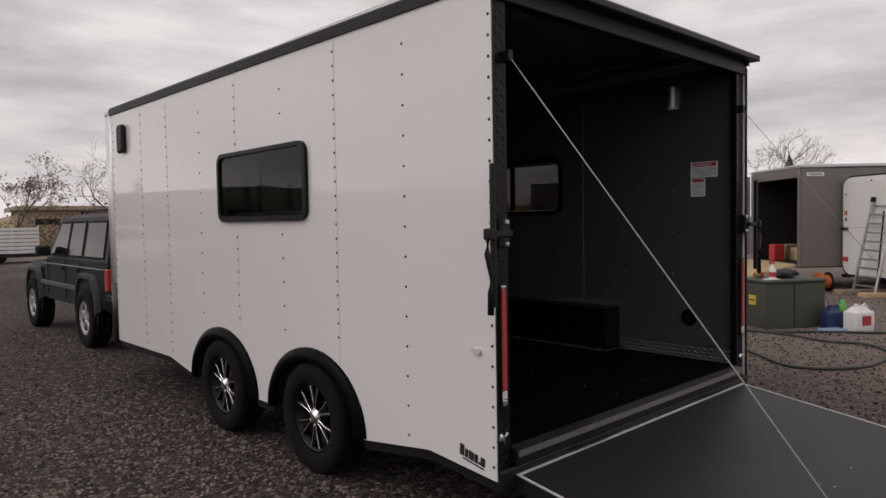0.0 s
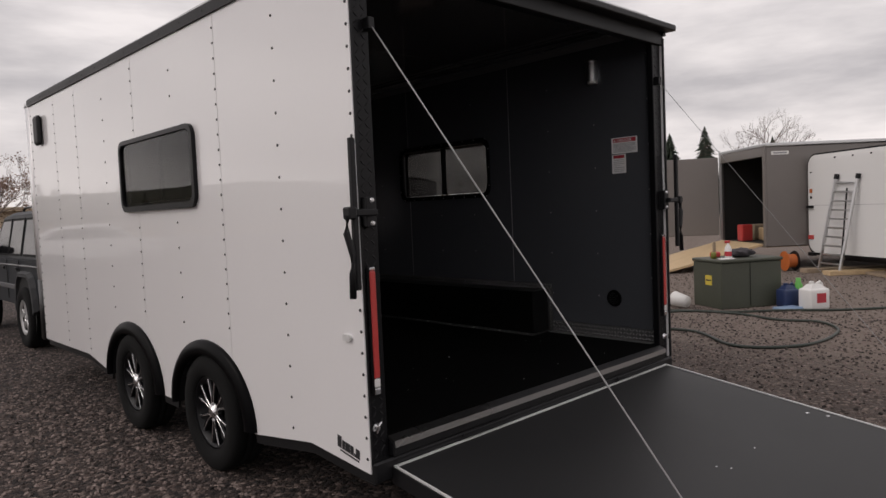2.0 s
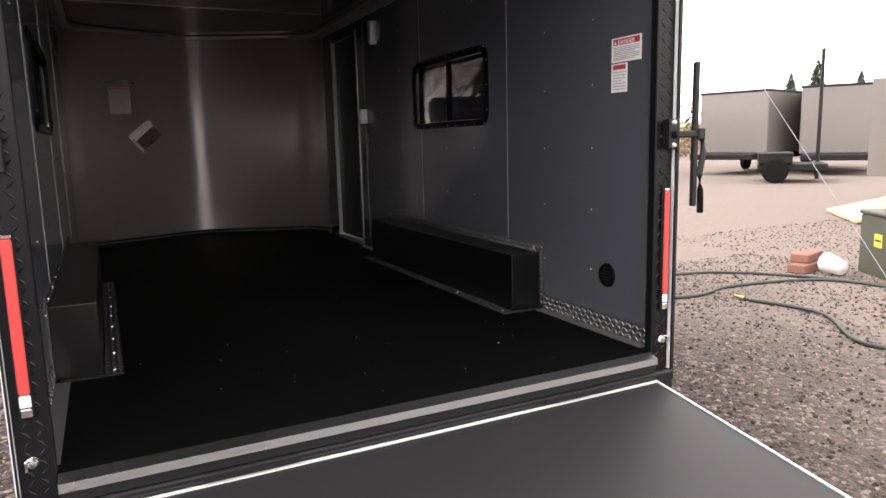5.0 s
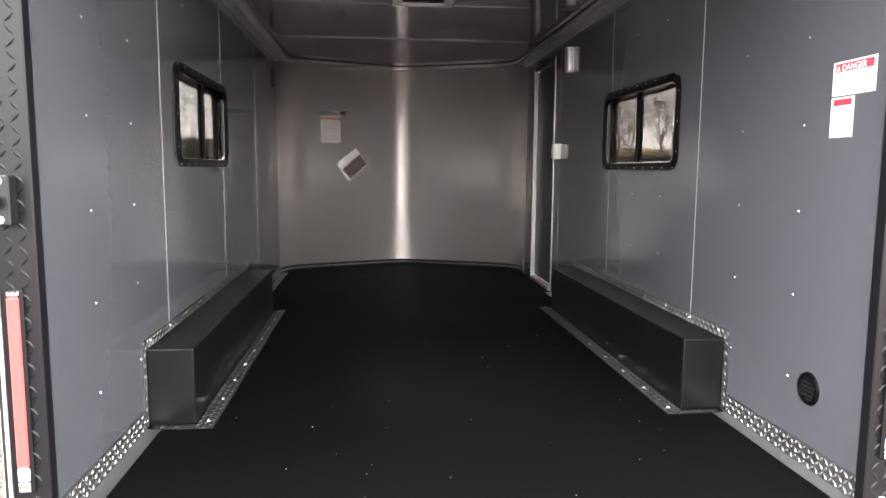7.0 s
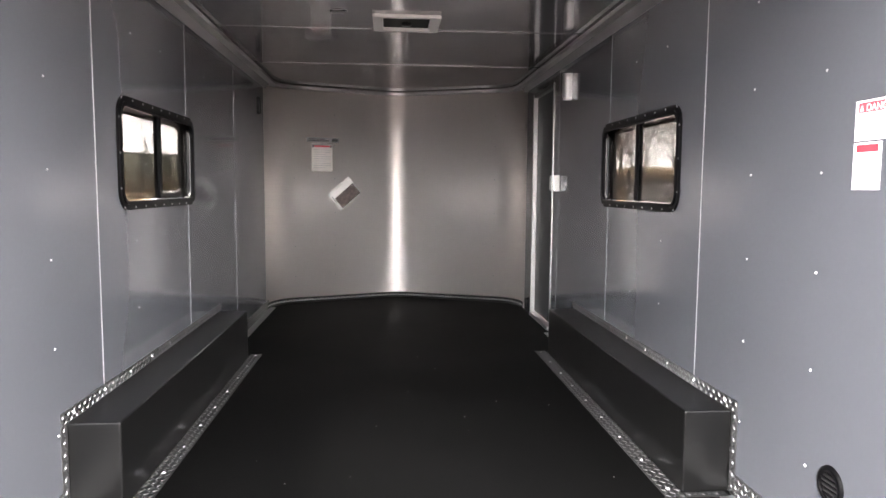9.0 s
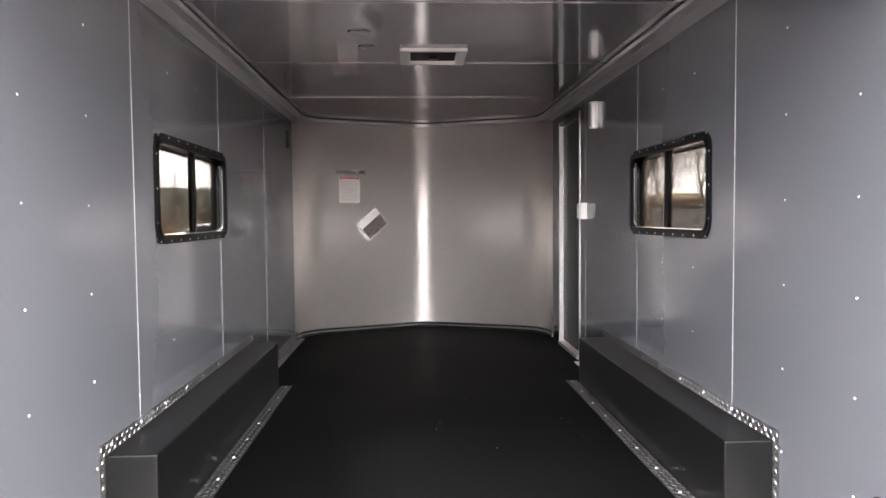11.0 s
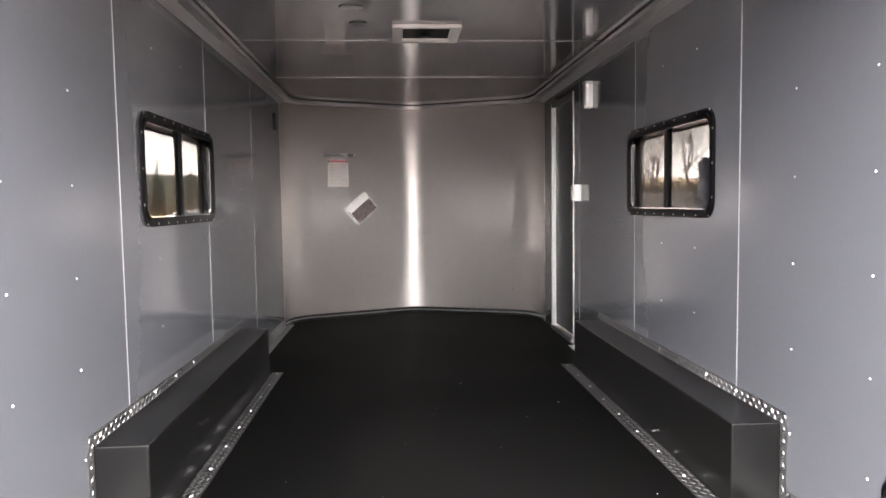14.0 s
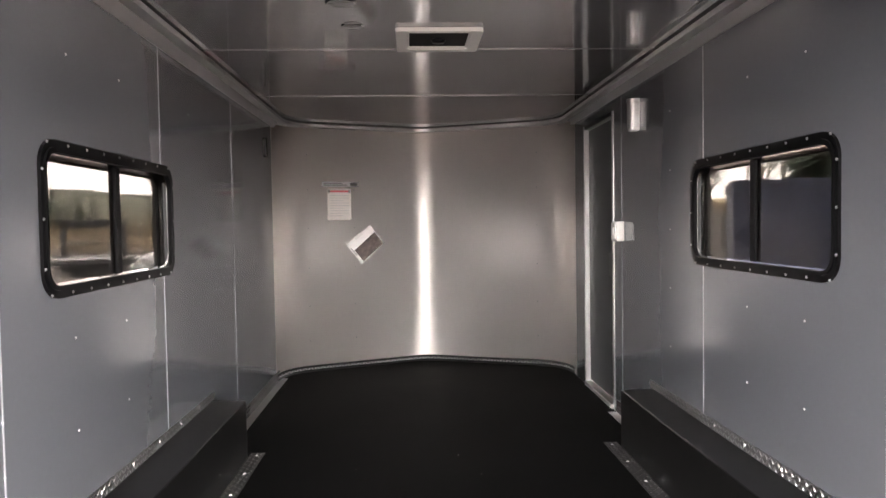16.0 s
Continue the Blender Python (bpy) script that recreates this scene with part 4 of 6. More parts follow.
# ---- small things inside ----
def writing(text, size, m, material, name, parent):
    """Letters of the built-in font as a flat mesh part, placed by the matrix m."""
    cu = bpy.data.curves.new("letters", "FONT")
    cu.body, cu.size, cu.align_x, cu.extrude = text, size, "CENTER", 0.0003
    tmp = bpy.data.objects.new("letters", cu)
    me = bpy.data.meshes.new_from_object(tmp)
    bm = bmesh.new()
    bm.from_mesh(me)
    bm.transform(m)
    bpy.data.objects.remove(tmp)
    return part(name, bm, material, parent)


def sticker(label, y0, y1, z0, z1, head, rows):
    """A white warning sticker on the right-hand wall with a red heading and grey lines of print."""
    x = WI - 0.0012
    st = thing("warning_sticker", label, "sticker", (x, (y0 + y1) / 2, z0), group="wall stickers")
    part("backing", box(x, x + 0.001, y0, y1, z0, z1), PAPER, st)
    h = z1 - z0
    part("heading", box(x - 0.0006, x - 0.0001, y0 + 0.012, y1 - 0.012, z1 - head * h - 0.006, z1 - 0.006), RED_INK, st, "red heading bar")
    top = z1 - head * h - 0.012
    for i in range(rows):
        z = top - (i + 0.5) * (top - z0 - 0.008) / rows
        short = 0.03 if i % 4 == 3 else 0.0
        part("print_line", box(x - 0.0006, x - 0.0001, y0 + 0.014 + short, y1 - 0.014, z - 0.0016, z + 0.0016), GREY_INK, st)
    return st


st = sticker("white rectangular danger sticker with red heading and fine print", 0.17, 0.37, 1.775, 1.885, 0.25, 8)
writing("DANGER", 0.028, Matrix.Translation((WI - 0.0024, 0.27, 1.8545)) @ Matrix.Rotation(radians(-90), 4, "Z") @ Matrix.Rotation(radians(90), 4, "X"), PAPER, "heading_letters", st)
tri = bmesh.new()
extrude([(0.352, 1.856), (0.336, 1.856), (0.344, 1.872)], "x", WI - 0.0024, WI - 0.0019, tri)
part("warning_triangle", tri, PAPER, st)
sticker("white upright notice sticker with small red heading", 0.26, 0.37, 1.64, 1.77, 0.16, 7)

vent = thing("round_vent", "round black plastic wall vent with slats", "vent", (WI, 0.385, 0.71))
part("rim", lathe([(0.042, 0.0), (0.042, 0.010), (0.056, 0.008), (0.060, 0.0)], Matrix.Translation((WI, 0.385, 0.765)) @ Matrix.Rotation(radians(-90), 4, "Y"), 28), MOULDED, vent, smooth=True)
part("backing", lathe([(0.0, 0.001), (0.043, 0.001)], Matrix.Translation((WI, 0.385, 0.765)) @ Matrix.Rotation(radians(-90), 4, "Y"), 24), DARK_HOLE, vent)
for k in range(5):
    z = 0.735 + k * 0.015
    hw = math.sqrt(0.042 ** 2 - (z - 0.765) ** 2)
    part("slat", box(WI - 0.007, WI - 0.003, 0.385 - hw, 0.385 + hw, z - 0.003, z + 0.003), MOULDED, vent)


def sconce(y, z0, z1):
    """A small half-round metal wall lamp."""
    s = thing("wall_lamp", "small half-round brushed metal wall lamp", "lamp", (WI, y, z0), group="wall lamps")
    out = [(WI, y + 0.034)] + [(WI - 0.028 - 0.034 * math.sin(math.pi * k / 10), y + 0.034 * math.cos(math.pi * k / 10)) for k in range(11)] + [(WI, y - 0.034)]
    part("shade", extrude(out, "z", z0 + 0.02, z1 - 0.02), ALU, s, "brushed metal shade")
    part("cap", extrude([(WI + (p[0] - WI) * 1.06, y + (p[1] - y) * 1.08) for p in out], "z", z1 - 0.019, z1, bevel=0.002), ALU, s)
    part("base", extrude([(WI + (p[0] - WI) * 0.9, y + (p[1] - y) * 0.92) for p in out], "z", z0, z0 + 0.019), WHITE_PLASTIC, s)


sconce(3.42, 2.27, 2.455)
sconce(0.50, 2.28, 2.44)
sw = thing("switch_box", "white plastic surface-mounted switch box", "switch", (WI, 3.72, 1.62))
part("body", box(WI - 0.055, WI, 3.675, 3.765, 1.615, 1.74, 0.008, segs=2), WHITE_PLASTIC, sw)
part("cover", box(WI - 0.062, WI - 0.0545, 3.680, 3.760, 1.622, 1.733, 0.003), WHITE_PLASTIC, sw)
part("rocker", box(WI - 0.067, WI - 0.0615, 3.705, 3.735, 1.655, 1.70, 0.002), PAPER, sw)

hatch = thing("roof_vent", "white square ceiling vent with crank knob and screen", "vent", (0.02, 2.675, ZC - 0.04))
part("frame", ring(rounded(-0.175, 0.215, 2.48, 2.845, 0.02, 3), rounded(-0.125, 0.165, 2.51, 2.80, 0.015, 3), "z", ZC - 0.020, ZC - 0.002), WHITE_PLASTIC, hatch, "white plastic frame")
part("inner_lip", ring(rounded(-0.124, 0.164, 2.511, 2.799, 0.014, 3), rounded(-0.115, 0.155, 2.52, 2.78, 0.01, 3), "z", ZC - 0.014, ZC - 0.002), WHITE_PLASTIC, hatch)
part("screen", box(-0.114, 0.154, 2.521, 2.779, ZC - 0.008, ZC - 0.004), DARK_HOLE, hatch, "dark fan screen")
part("crank_knob", lathe([(0.0, -0.02), (0.030, -0.018), (0.036, -0.008), (0.024, 0.0)], Matrix.Translation((0.02, 2.65, ZC - 0.008)), 16), BLACK_GLOSS, hatch, smooth=True)
for px, py, pr in ((-0.38, 2.15, 0.062), (-0.36, 2.46, 0.05)):
    plug = thing("ceiling_plug", "flat round grey ceiling plug with a shallow rim", "fitting", (px, py, ZC - 0.008), group="ceiling plugs")
    part("disc", lathe([(0.0, -0.004), (pr * 0.75, -0.0035), (pr * 0.86, -0.0055), (pr, -0.001), (pr, 0.0)], Matrix.Translation((px, py, ZC - 0.001)), 24), CEIL_SKIN, plug, smooth=True)


def on_front(x):
    """The place and turn of the bare front wall at x: the wall's line is followed."""
    l = nose(0.0, 4.958, 40)
    for a, b in zip(l, l[1:]):
        if a.x <= x <= b.x and b.x > a.x:
            p = a + (b - a) * ((x - a.x) / (b.x - a.x))
            return p, math.degrees(math.atan2(b.y - a.y, b.x - a.x))
    return l[0], 0.0


def paper_on_front(name, label, x, z, w, h, tilt, kind):
    p, turn = on_front(x)
    m = Matrix.Translation((p.x, p.y, z)) @ Matrix.Rotation(radians(turn), 4, "Z") @ Matrix.Translation((0, -0.0005, 0)) @ Matrix.Rotation(radians(tilt), 4, "Y")
    t = thing(name, label, kind, (p.x, p.y, z - h / 2))
    def flat(u0, u1, v0, v1, d, nm, material, lb=""):
        part(nm, box(u0, u1, -0.0012 - d, -0.0002 - d, v0, v1, 0, None, m), material, t, lb)
    return t, flat


t, flat = paper_on_front("notice_sheet", "white printed notice sheet on bare metal wall", -0.74, 1.925, 0.21, 0.27, 0, "paper")
flat(-0.105, 0.105, -0.135, 0.135, 0, "sheet", mat("thin_grey_notice_film", (0.50, 0.47, 0.45), 0.4, 0.2, 0.05))
flat(-0.08, 0.08, 0.105, 0.122, 0.0012, "heading", RED_INK)
flat(-0.10, -0.082, 0.10, 0.125, 0.0012, "mark", BLACK_INK)
flat(0.082, 0.10, 0.10, 0.125, 0.0012, "mark", BLACK_INK)
for i in range(9):
    flat(-0.085, 0.085 - (0.05 if i % 3 == 2 else 0), 0.075 - i * 0.022, 0.080 - i * 0.022, 0.0012, "print_line", GREY_INK)
t, flat = paper_on_front("label_strip", "grey printed label strip above the notice", -0.73, 2.10, 0.33, 0.045, 0, "label")
flat(-0.165, 0.165, -0.022, 0.022, 0, "strip", GREY_INK)
flat(-0.15, 0.06, -0.012, -0.002, 0.0012, "print_line", BLACK_INK)
flat(-0.15, 0.02, 0.004, 0.012, 0.0012, "print_line", BLACK_INK)
flat(0.09, 0.15, -0.014, 0.014, 0.0012, "block", BLACK_INK)
t, flat = paper_on_front("photo_print", "dark photo print taped askew in a clear sleeve", -0.525, 1.57, 0.285, 0.215, -40, "photo")
flat(-0.142, 0.142, -0.108, 0.108, 0, "sleeve", PAPER, "pale plastic sleeve")
PHOTO = mat("dark_photo", (0.11, 0.085, 0.08), 0.35, 0, 0.9, 28, 0, 0, 0.6, 9)
flat(-0.112, 0.132, -0.100, 0.028, 0.0012, "print", PHOTO, "dark colour photo")
flat(-0.128, -0.118, -0.02, 0.06, 0.0012, "print_line", GREY_INK)
flat(-0.04, 0.04, 0.085, 0.115, 0.0012, "tape", WHITE_PLASTIC)
key = thing("speaker_panel", "small black wall plate on grey liner", "plate", (-WI, 4.73, 2.29))
part("plate", extrude(rounded(4.70, 4.76, 2.27, 2.42, 0.025), "x", -WI, -WI + 0.012), BLACK_GLOSS, key)

# badge on the white side: a plain slanted black mark
badge = thing("side_badge", "black slanted badge on white trailer side", "badge", (-WO - 0.001, 0.13, 0.40))
def slant(u0, u1, v0, v1, nm):
    """A leaning bar; u runs towards the rear along the lower edge of the side, v up."""
    def q(u, v):
        return (0.235 - u - 0.25 * v * 0.3, 0.415 - 0.18 * u + v)
    part(nm, extrude([q(u0, v0), q(u1, v0), q(u1, v1), q(u0, v1)], "x", -WO - 0.002, -WO - 0.0002), BLACK_INK, badge)
u = 0.0
for w, h in ((0.034, 0.056), (0.024, 0.044), (0.012, 0.044), (0.024, 0.044), (0.026, 0.044), (0.012, 0.018), (0.034, 0.044)):
    slant(u, u + w * 0.82, 0.004, h, "stroke")
    u += w
slant(0.02, 0.155, -0.010, -0.003, "underline")

# ---- yard: materials ----
GREEN_PAINT = mat("dull_green_enamel", (0.060, 0.066, 0.048), 0.5, 0, 0.1, 30, 0.05, 0.1, 0.25, 2.0)
YELLOW = mat("yellow_label", (0.62, 0.48, 0.06), 0.5)
GREY_TRAILER = mat("pewter_metal_skin", (0.19, 0.173, 0.162), 0.35, 0.2, 0.03, 40, 0, 0.05, 0.08)
WOOD = mat("pale_plywood", (0.52, 0.38, 0.22), 0.7, 0, 0.15, 12, 0.1, 0, 0.15, 2, stretch=(1, 6, 1))
PLANK = mat("weathered_plank", (0.30, 0.23, 0.16), 0.8, 0, 0.25, 14, 0.2, 0, 0.2, 2, stretch=(1, 6, 1))
HOSE = mat("dark_green_hose", (0.025, 0.034, 0.026), 0.45, 0, 0.1, 60)
BLUE = mat("blue_plastic", (0.02, 0.035, 0.10), 0.4, 0, 0.1)
ORANGE = mat("orange_reel", (0.50, 0.13, 0.03), 0.5, 0, 0.1)
BRICK = mat("red_brick_block", (0.28, 0.13, 0.09), 0.85, 0, 0.2, 60, 0.3, per_piece=0.25)
BARK = mat("grey_bark", (0.11, 0.085, 0.07), 0.9, 0, 0.3, 20, 0.4)
TWIG = mat("brown_twigs", (0.13, 0.09, 0.07), 0.9, 0, 0.3, 10)
NEEDLE = mat("dark_conifer_needles", (0.022, 0.034, 0.02), 0.8, 0, 0.35, 3)
LEAF = mat("faded_autumn_leaves", (0.26, 0.17, 0.13), 0.8, 0, 0.4, 3)
DRY = mat("dry_tan_grass", (0.30, 0.22, 0.12), 0.95, 0, 0.25, 0.6, 0, 0, 0.35, 0.05)
HILL = mat("wooded_hillside", (0.085, 0.082, 0.052), 0.95, 0, 0.8, 0.22, 0, 0, 0.7, 0.03)
CONT_BLUE = mat("blue_container_paint", (0.0045, 0.008, 0.028), 0.5, 0, 0.1, 20, 0, 0.08, 0.2, 1)
JEEP = mat("charcoal_car_paint", (0.012, 0.015, 0.019), 0.45, 0, 0.05, 200, 0, 0.08, 0.2, 2, spec=0.25)
FLARE = mat("grey_faded_plastic", (0.028, 0.029, 0.031), 0.7, 0, 0.1)
# moulding colour lightened to paint the light reflected along it
MOULDING_REFLEX = mat("side_moulding_reflex", (0.10, 0.10, 0.105), 0.5, 0.2, 0.1)
SILVER = mat("silver_alloy", (0.45, 0.45, 0.45), 0.4, 0.7, 0.1)
WHITE_CAR = mat("white_car_paint", (0.75, 0.75, 0.74), 0.2, 0, 0.01, coat=0.6)
TAN_WALL = mat("tan_shed_sheet", (0.36, 0.29, 0.21), 0.7, 0, 0.1, 4)

# ---- tow car ----
JX = -0.06
car = thing("tow_car", "dark charcoal boxy off-road car hitched before the trailer", "car", (0, 8.4, 0))
def hull(rows, bm=None):
    """A solid through cross-sections along y; a row: y, half width low, half width high, z low, z high."""
    t = bmesh.new()
    rings = [[t.verts.new(p) for p in ((-a, y, z0), (a, y, z0), (b, y, z1), (-b, y, z1))] for y, a, b, z0, z1 in rows]
    for p, q in zip(rings, rings[1:]):
        for k in range(4):
            t.faces.new((p[k], p[(k + 1) % 4], q[(k + 1) % 4], q[k]))
    t.faces.new(rings[0][::-1])
    t.faces.new(rings[-1])
    bmesh.ops.recalc_face_normals(t, faces=t.faces)
    bmesh.ops.bevel(t, geom=t.edges[:], offset=0.02, segments=2, affect="EDGES")
    return join(bm, t)
CARGLASS = mat("dark_car_glass", (0.008, 0.008, 0.009), 0.06, 0, 0, spec=0.2)
GASKET = mat("black_window_rubber", (0.006, 0.006, 0.006), 0.7, spec=0.15)
part("body", hull([(6.42, 0.80, 0.84, 0.52, 1.06), (6.9, 0.86, 0.85, 0.48, 1.08), (9.2, 0.86, 0.85, 0.48, 1.06), (9.35, 0.85, 0.80, 0.5, 1.04), (10.45, 0.83, 0.74, 0.52, 0.98)]), JEEP, car)
part("cabin", hull([(6.44, 0.835, 0.735, 1.05, 1.62), (8.62, 0.835, 0.735, 1.05, 1.62), (9.28, 0.825, 0.80, 1.05, 1.09)]), JEEP, car)
part("roof", hull([(6.42, 0.735, 0.64, 1.605, 1.665), (8.50, 0.735, 0.64, 1.605, 1.665), (8.66, 0.72, 0.66, 1.60, 1.63)]), JEEP, car, "charcoal roof with rounded edges")
def side_x(z):
    return 0.837 - (z - 1.05) * (0.10 / 0.57)
def side_sheet(outline, d0, d1):
    """A thin sheet on the leaning side of the cabin, from outline points (y, z)."""
    bm = bmesh.new()
    v = [bm.verts.new((-side_x(z) - d1, y, z)) for y, z in outline]
    w = [bm.verts.new((-side_x(z) - d0, y, z)) for y, z in outline]
    bm.faces.new(v), bm.faces.new(w[::-1])
    for k in range(len(v)):
        bm.faces.new((v[k], v[(k + 1) % len(v)], w[(k + 1) % len(v)], w[k]))
    bmesh.ops.recalc_face_normals(bm, faces=bm.faces)
    return bm
def side_glass(y0, y1, y2, y3):
    """A pane in the side of the cabin with its rubber surround: lower corners y0, y1, upper corners y2, y3."""
    g = 0.028
    pane = part("side_window", side_sheet([(y0, 1.13), (y1, 1.13), (y3, 1.545), (y2, 1.545)], 0.001, 0.010), CARGLASS, car, "dark tinted side window")
    part("gasket", side_sheet([(y0 - g, 1.13 - g), (y1 + g, 1.13 - g), (y3 + g, 1.545 + g), (y2 - g, 1.545 + g)], -0.010, 0.006), GASKET, pane)
side_glass(6.62, 7.34, 6.66, 7.34)
side_glass(7.48, 8.06, 7.48, 8.02)
side_glass(8.16, 8.93, 8.14, 8.56)
for s in (-0.56, 0.56):
    part("roof_rack", tube([(s, 6.75, 1.66), (s, 6.82, 1.72), (s, 8.3, 1.72), (s, 8.4, 1.66)], 0.014), BLACK_TRIM, car)
part("rear_bumper", box(-0.85, 0.85, 6.28, 6.56, 0.49, 0.67, 0.03, segs=2), MOULDED, car)
part("bumper_top", box(-0.84, 0.84, 6.29, 6.55, 0.672, 0.69, 0.006), FLARE, car)
for s in (-1, 1):
    part("tail_light", box(*sorted((s * 0.72, s * 0.862)), 6.405, 6.50, 0.74, 1.0, 0.012), RED_LENS, car, "red tail light")
part("pinstripe", box(-0.872, -0.858, 6.52, 9.20, 0.985, 0.997, 0.002), SILVER, car, "thin silver side stripe")
part("body_moulding", box(-0.888, -0.860, 7.62, 9.34, 0.685, 0.745, 0.006), MOULDING_REFLEX, car, "side moulding with a light reflection painted pale grey")
part("mirror", box(-1.04, -0.86, 8.80, 8.92, 1.10, 1.25, 0.025), BLACK_TRIM, car, "black wing mirror")
for y in (7.54, 8.22):
    part("door_handle", box(-0.880, -0.858, y, y + 0.13, 0.925, 0.962, 0.006), BLACK_TRIM, car)
for y in (7.46, 8.11, 9.02):
    part("door_seam", box(-0.866, -0.858, y - 0.004, y + 0.004, 0.55, 1.05, 0), DARK_HOLE, car)
for y in (7.17, 9.78):
    for s in (-1, 1):
        wheel_parts(car, (s * 0.80, y, 0.37), s, 0.37, 0.24, 0.205, False, SILVER)
        fl = bmesh.new()
        rows = []
        for k in range(13):
            a = math.pi * k / 12
            flat_arch = 0.44 * min(1.0, 1.25 * math.sin(a)) if 0 < k < 12 else 0.0
            rows.append([fl.verts.new((s * x, y + (r - 0.02) * math.cos(a), 0.44 + flat_arch + q)) for x, r, q in ((0.84, 0.41, -0.03), (0.905, 0.42, -0.02), (0.905, 0.46, 0.02), (0.85, 0.49, 0.045))])
        for a, b in zip(rows, rows[1:]):
            for i in range(3):
                fl.faces.new((a[i], a[i + 1], b[i + 1], b[i]))
        part("wheel_flare", fl, FLARE, car, "grey plastic wheel flare")
        part("arch", lathe([(0.0, 0.0), (0.42, 0.0)], Matrix.Translation((s * 0.868, y, 0.46)) @ Matrix.Rotation(radians(90 * s), 4, "Y"), 24), DARK_HOLE, car)
car.location.x = JX

# ---- green cabinet and what lies on it ----
def turned(x, y, angle):
    return Matrix.Translation((x, y, 0)) @ Matrix.Rotation(radians(angle), 4, "Z")
GB = turned(5.66, 1.60, -31)
cab = thing("utility_cabinet", "dull green steel utility cabinet with yellow label", "cabinet", (6.1, 1.7, 0))
part("body", box(0.0, 0.90, 0.0, 0.62, 0.0, 0.60, 0.012, None, GB), GREEN_PAINT, cab)
part("lid", box(-0.015, 0.915, -0.02, 0.63, 0.602, 0.645, 0.012, None, GB), GREEN_PAINT, cab)
part("door_seam", box(0.42, 0.428, -0.006, -0.0005, 0.03, 0.60, 0, None, GB), DARK_HOLE, cab)
part("label", box(-0.004, -0.0005, 0.20, 0.34, 0.30, 0.43, 0, None, GB), YELLOW, cab, "yellow warning label")
part("label_lines", box(-0.0055, -0.0042, 0.215, 0.325, 0.355, 0.375, 0, None, GB), BLACK_INK, cab)
bot = thing("spray_bottle", "white spray bottle with red trigger on the cabinet", "bottle", tuple(GB @ Vector((0.25, 0.2, 0.645))))
bm0 = GB @ Matrix.Translation((0.25, 0.2, 0.646))
part("bottle", lathe([(0.0, 0.0), (0.042, 0.0), (0.045, 0.01), (0.045, 0.11), (0.035, 0.15), (0.016, 0.18), (0.014, 0.20)], bm0, 18), WHITE_PLASTIC, bot, smooth=True)
part("label_band", lathe([(0.0458, 0.03), (0.0458, 0.09)], bm0, 18), RED_INK, bot)
part("trigger", box(-0.05, 0.03, -0.012, 0.012, 0.20, 0.235, 0.006, None, bm0), RED_LENS, bot, "red spray trigger")
hand = thing("work_tool", "red handled cordless tool on the cabinet", "tool", tuple(GB @ Vector((0.22, 0.45, 0.645))))
part("handle", box(0.20, 0.24, 0.44, 0.48, 0.646, 0.86, 0.012, None, GB), PLANK, hand)
part("head", box(0.17, 0.30, 0.42, 0.50, 0.646, 0.72, 0.015, None, GB), RED_LENS, hand)
can = thing("small_can", "small yellow-green can on the cabinet", "can", tuple(GB @ Vector((0.10, 0.30, 0.645))))
part("can", lathe([(0.0, 0.0), (0.035, 0.0), (0.036, 0.08), (0.03, 0.085), (0.0, 0.085)], GB @ Matrix.Translation((0.10, 0.30, 0.646)), 16), mat("olive_can", (0.20, 0.20, 0.04), 0.5), can, smooth=True)
rag = bmesh.new()
bmesh.ops.create_icosphere(rag, subdivisions=3, radius=1.0)
for v in rag.verts:
    k = 1 + 0.5 * noise.noise(v.co * 2.3)
    v.co = Vector((v.co.x * 0.17 * k, v.co.y * 0.12 * k, max(0, 0.055 + v.co.z * 0.06 * k)))
rag.transform(GB @ Matrix.Translation((0.52, 0.28, 0.646)))
solid("work_rags", rag, mat("dark_cloth", (0.05, 0.045, 0.05), 0.9, 0, 0.6, 14, 0.3), "crumpled dark work gloves and rags on the cabinet", "rags", smooth=True)
tray = thing("paper_pad", "white paper pad lying on the cabinet", "paper", tuple(GB @ Vector((0.12, 0.10, 0.645))))
part("pad", box(0.06, 0.24, 0.04, 0.14, 0.646, 0.658, 0.002, None, GB), PAPER, tray)


def jug(at, name, label, m, hgt, w):
    """A square-shouldered plastic canister with a moulded handle and a cap."""
    j = thing(name, label, "canister", (at[0], at[1], 0))
    q = turned(at[0], at[1], -28)
    part("body", box(-w / 2, w / 2, -w * 0.36, w * 0.36, 0.0, hgt * 0.74, 0.03, None, q, 3), m, j, smooth=True)
    part("shoulder", hullbox(q, w * 0.42, w * 0.28, hgt * 0.70, w * 0.22, w * 0.16, hgt * 0.88), m, j)
    part("handle", tube([tuple(q @ Vector(p)) for p in ((w * 0.1, 0, hgt * 0.86), (w * 0.3, 0, hgt * 0.95), (w * 0.43, 0, hgt * 0.84), (w * 0.42, 0, hgt * 0.68))], 0.018), m, j, smooth=True)
    part("cap", lathe([(0.03, hgt * 0.87), (0.03, hgt * 0.98), (0.0, hgt * 0.98)], q @ Matrix.Translation((-w * 0.12, 0, 0)), 14), m, j)
    return j, q


def hullbox(q, a, b, z0, c, d, z1):
    t = bmesh.new()
    lo = [t.verts.new(q @ Vector(p)) for p in ((-a, -b, z0), (a, -b, z0), (a, b, z0), (-a, b, z0))]
    hi = [t.verts.new(q @ Vector(p)) for p in ((-c, -d, z1), (c, -d, z1), (c, d, z1), (-c, d, z1))]
    t.faces.new(lo[::-1]), t.faces.new(hi)
    for k in range(4):
        t.faces.new((lo[k], lo[(k + 1) % 4], hi[(k + 1) % 4], hi[k]))
    return t


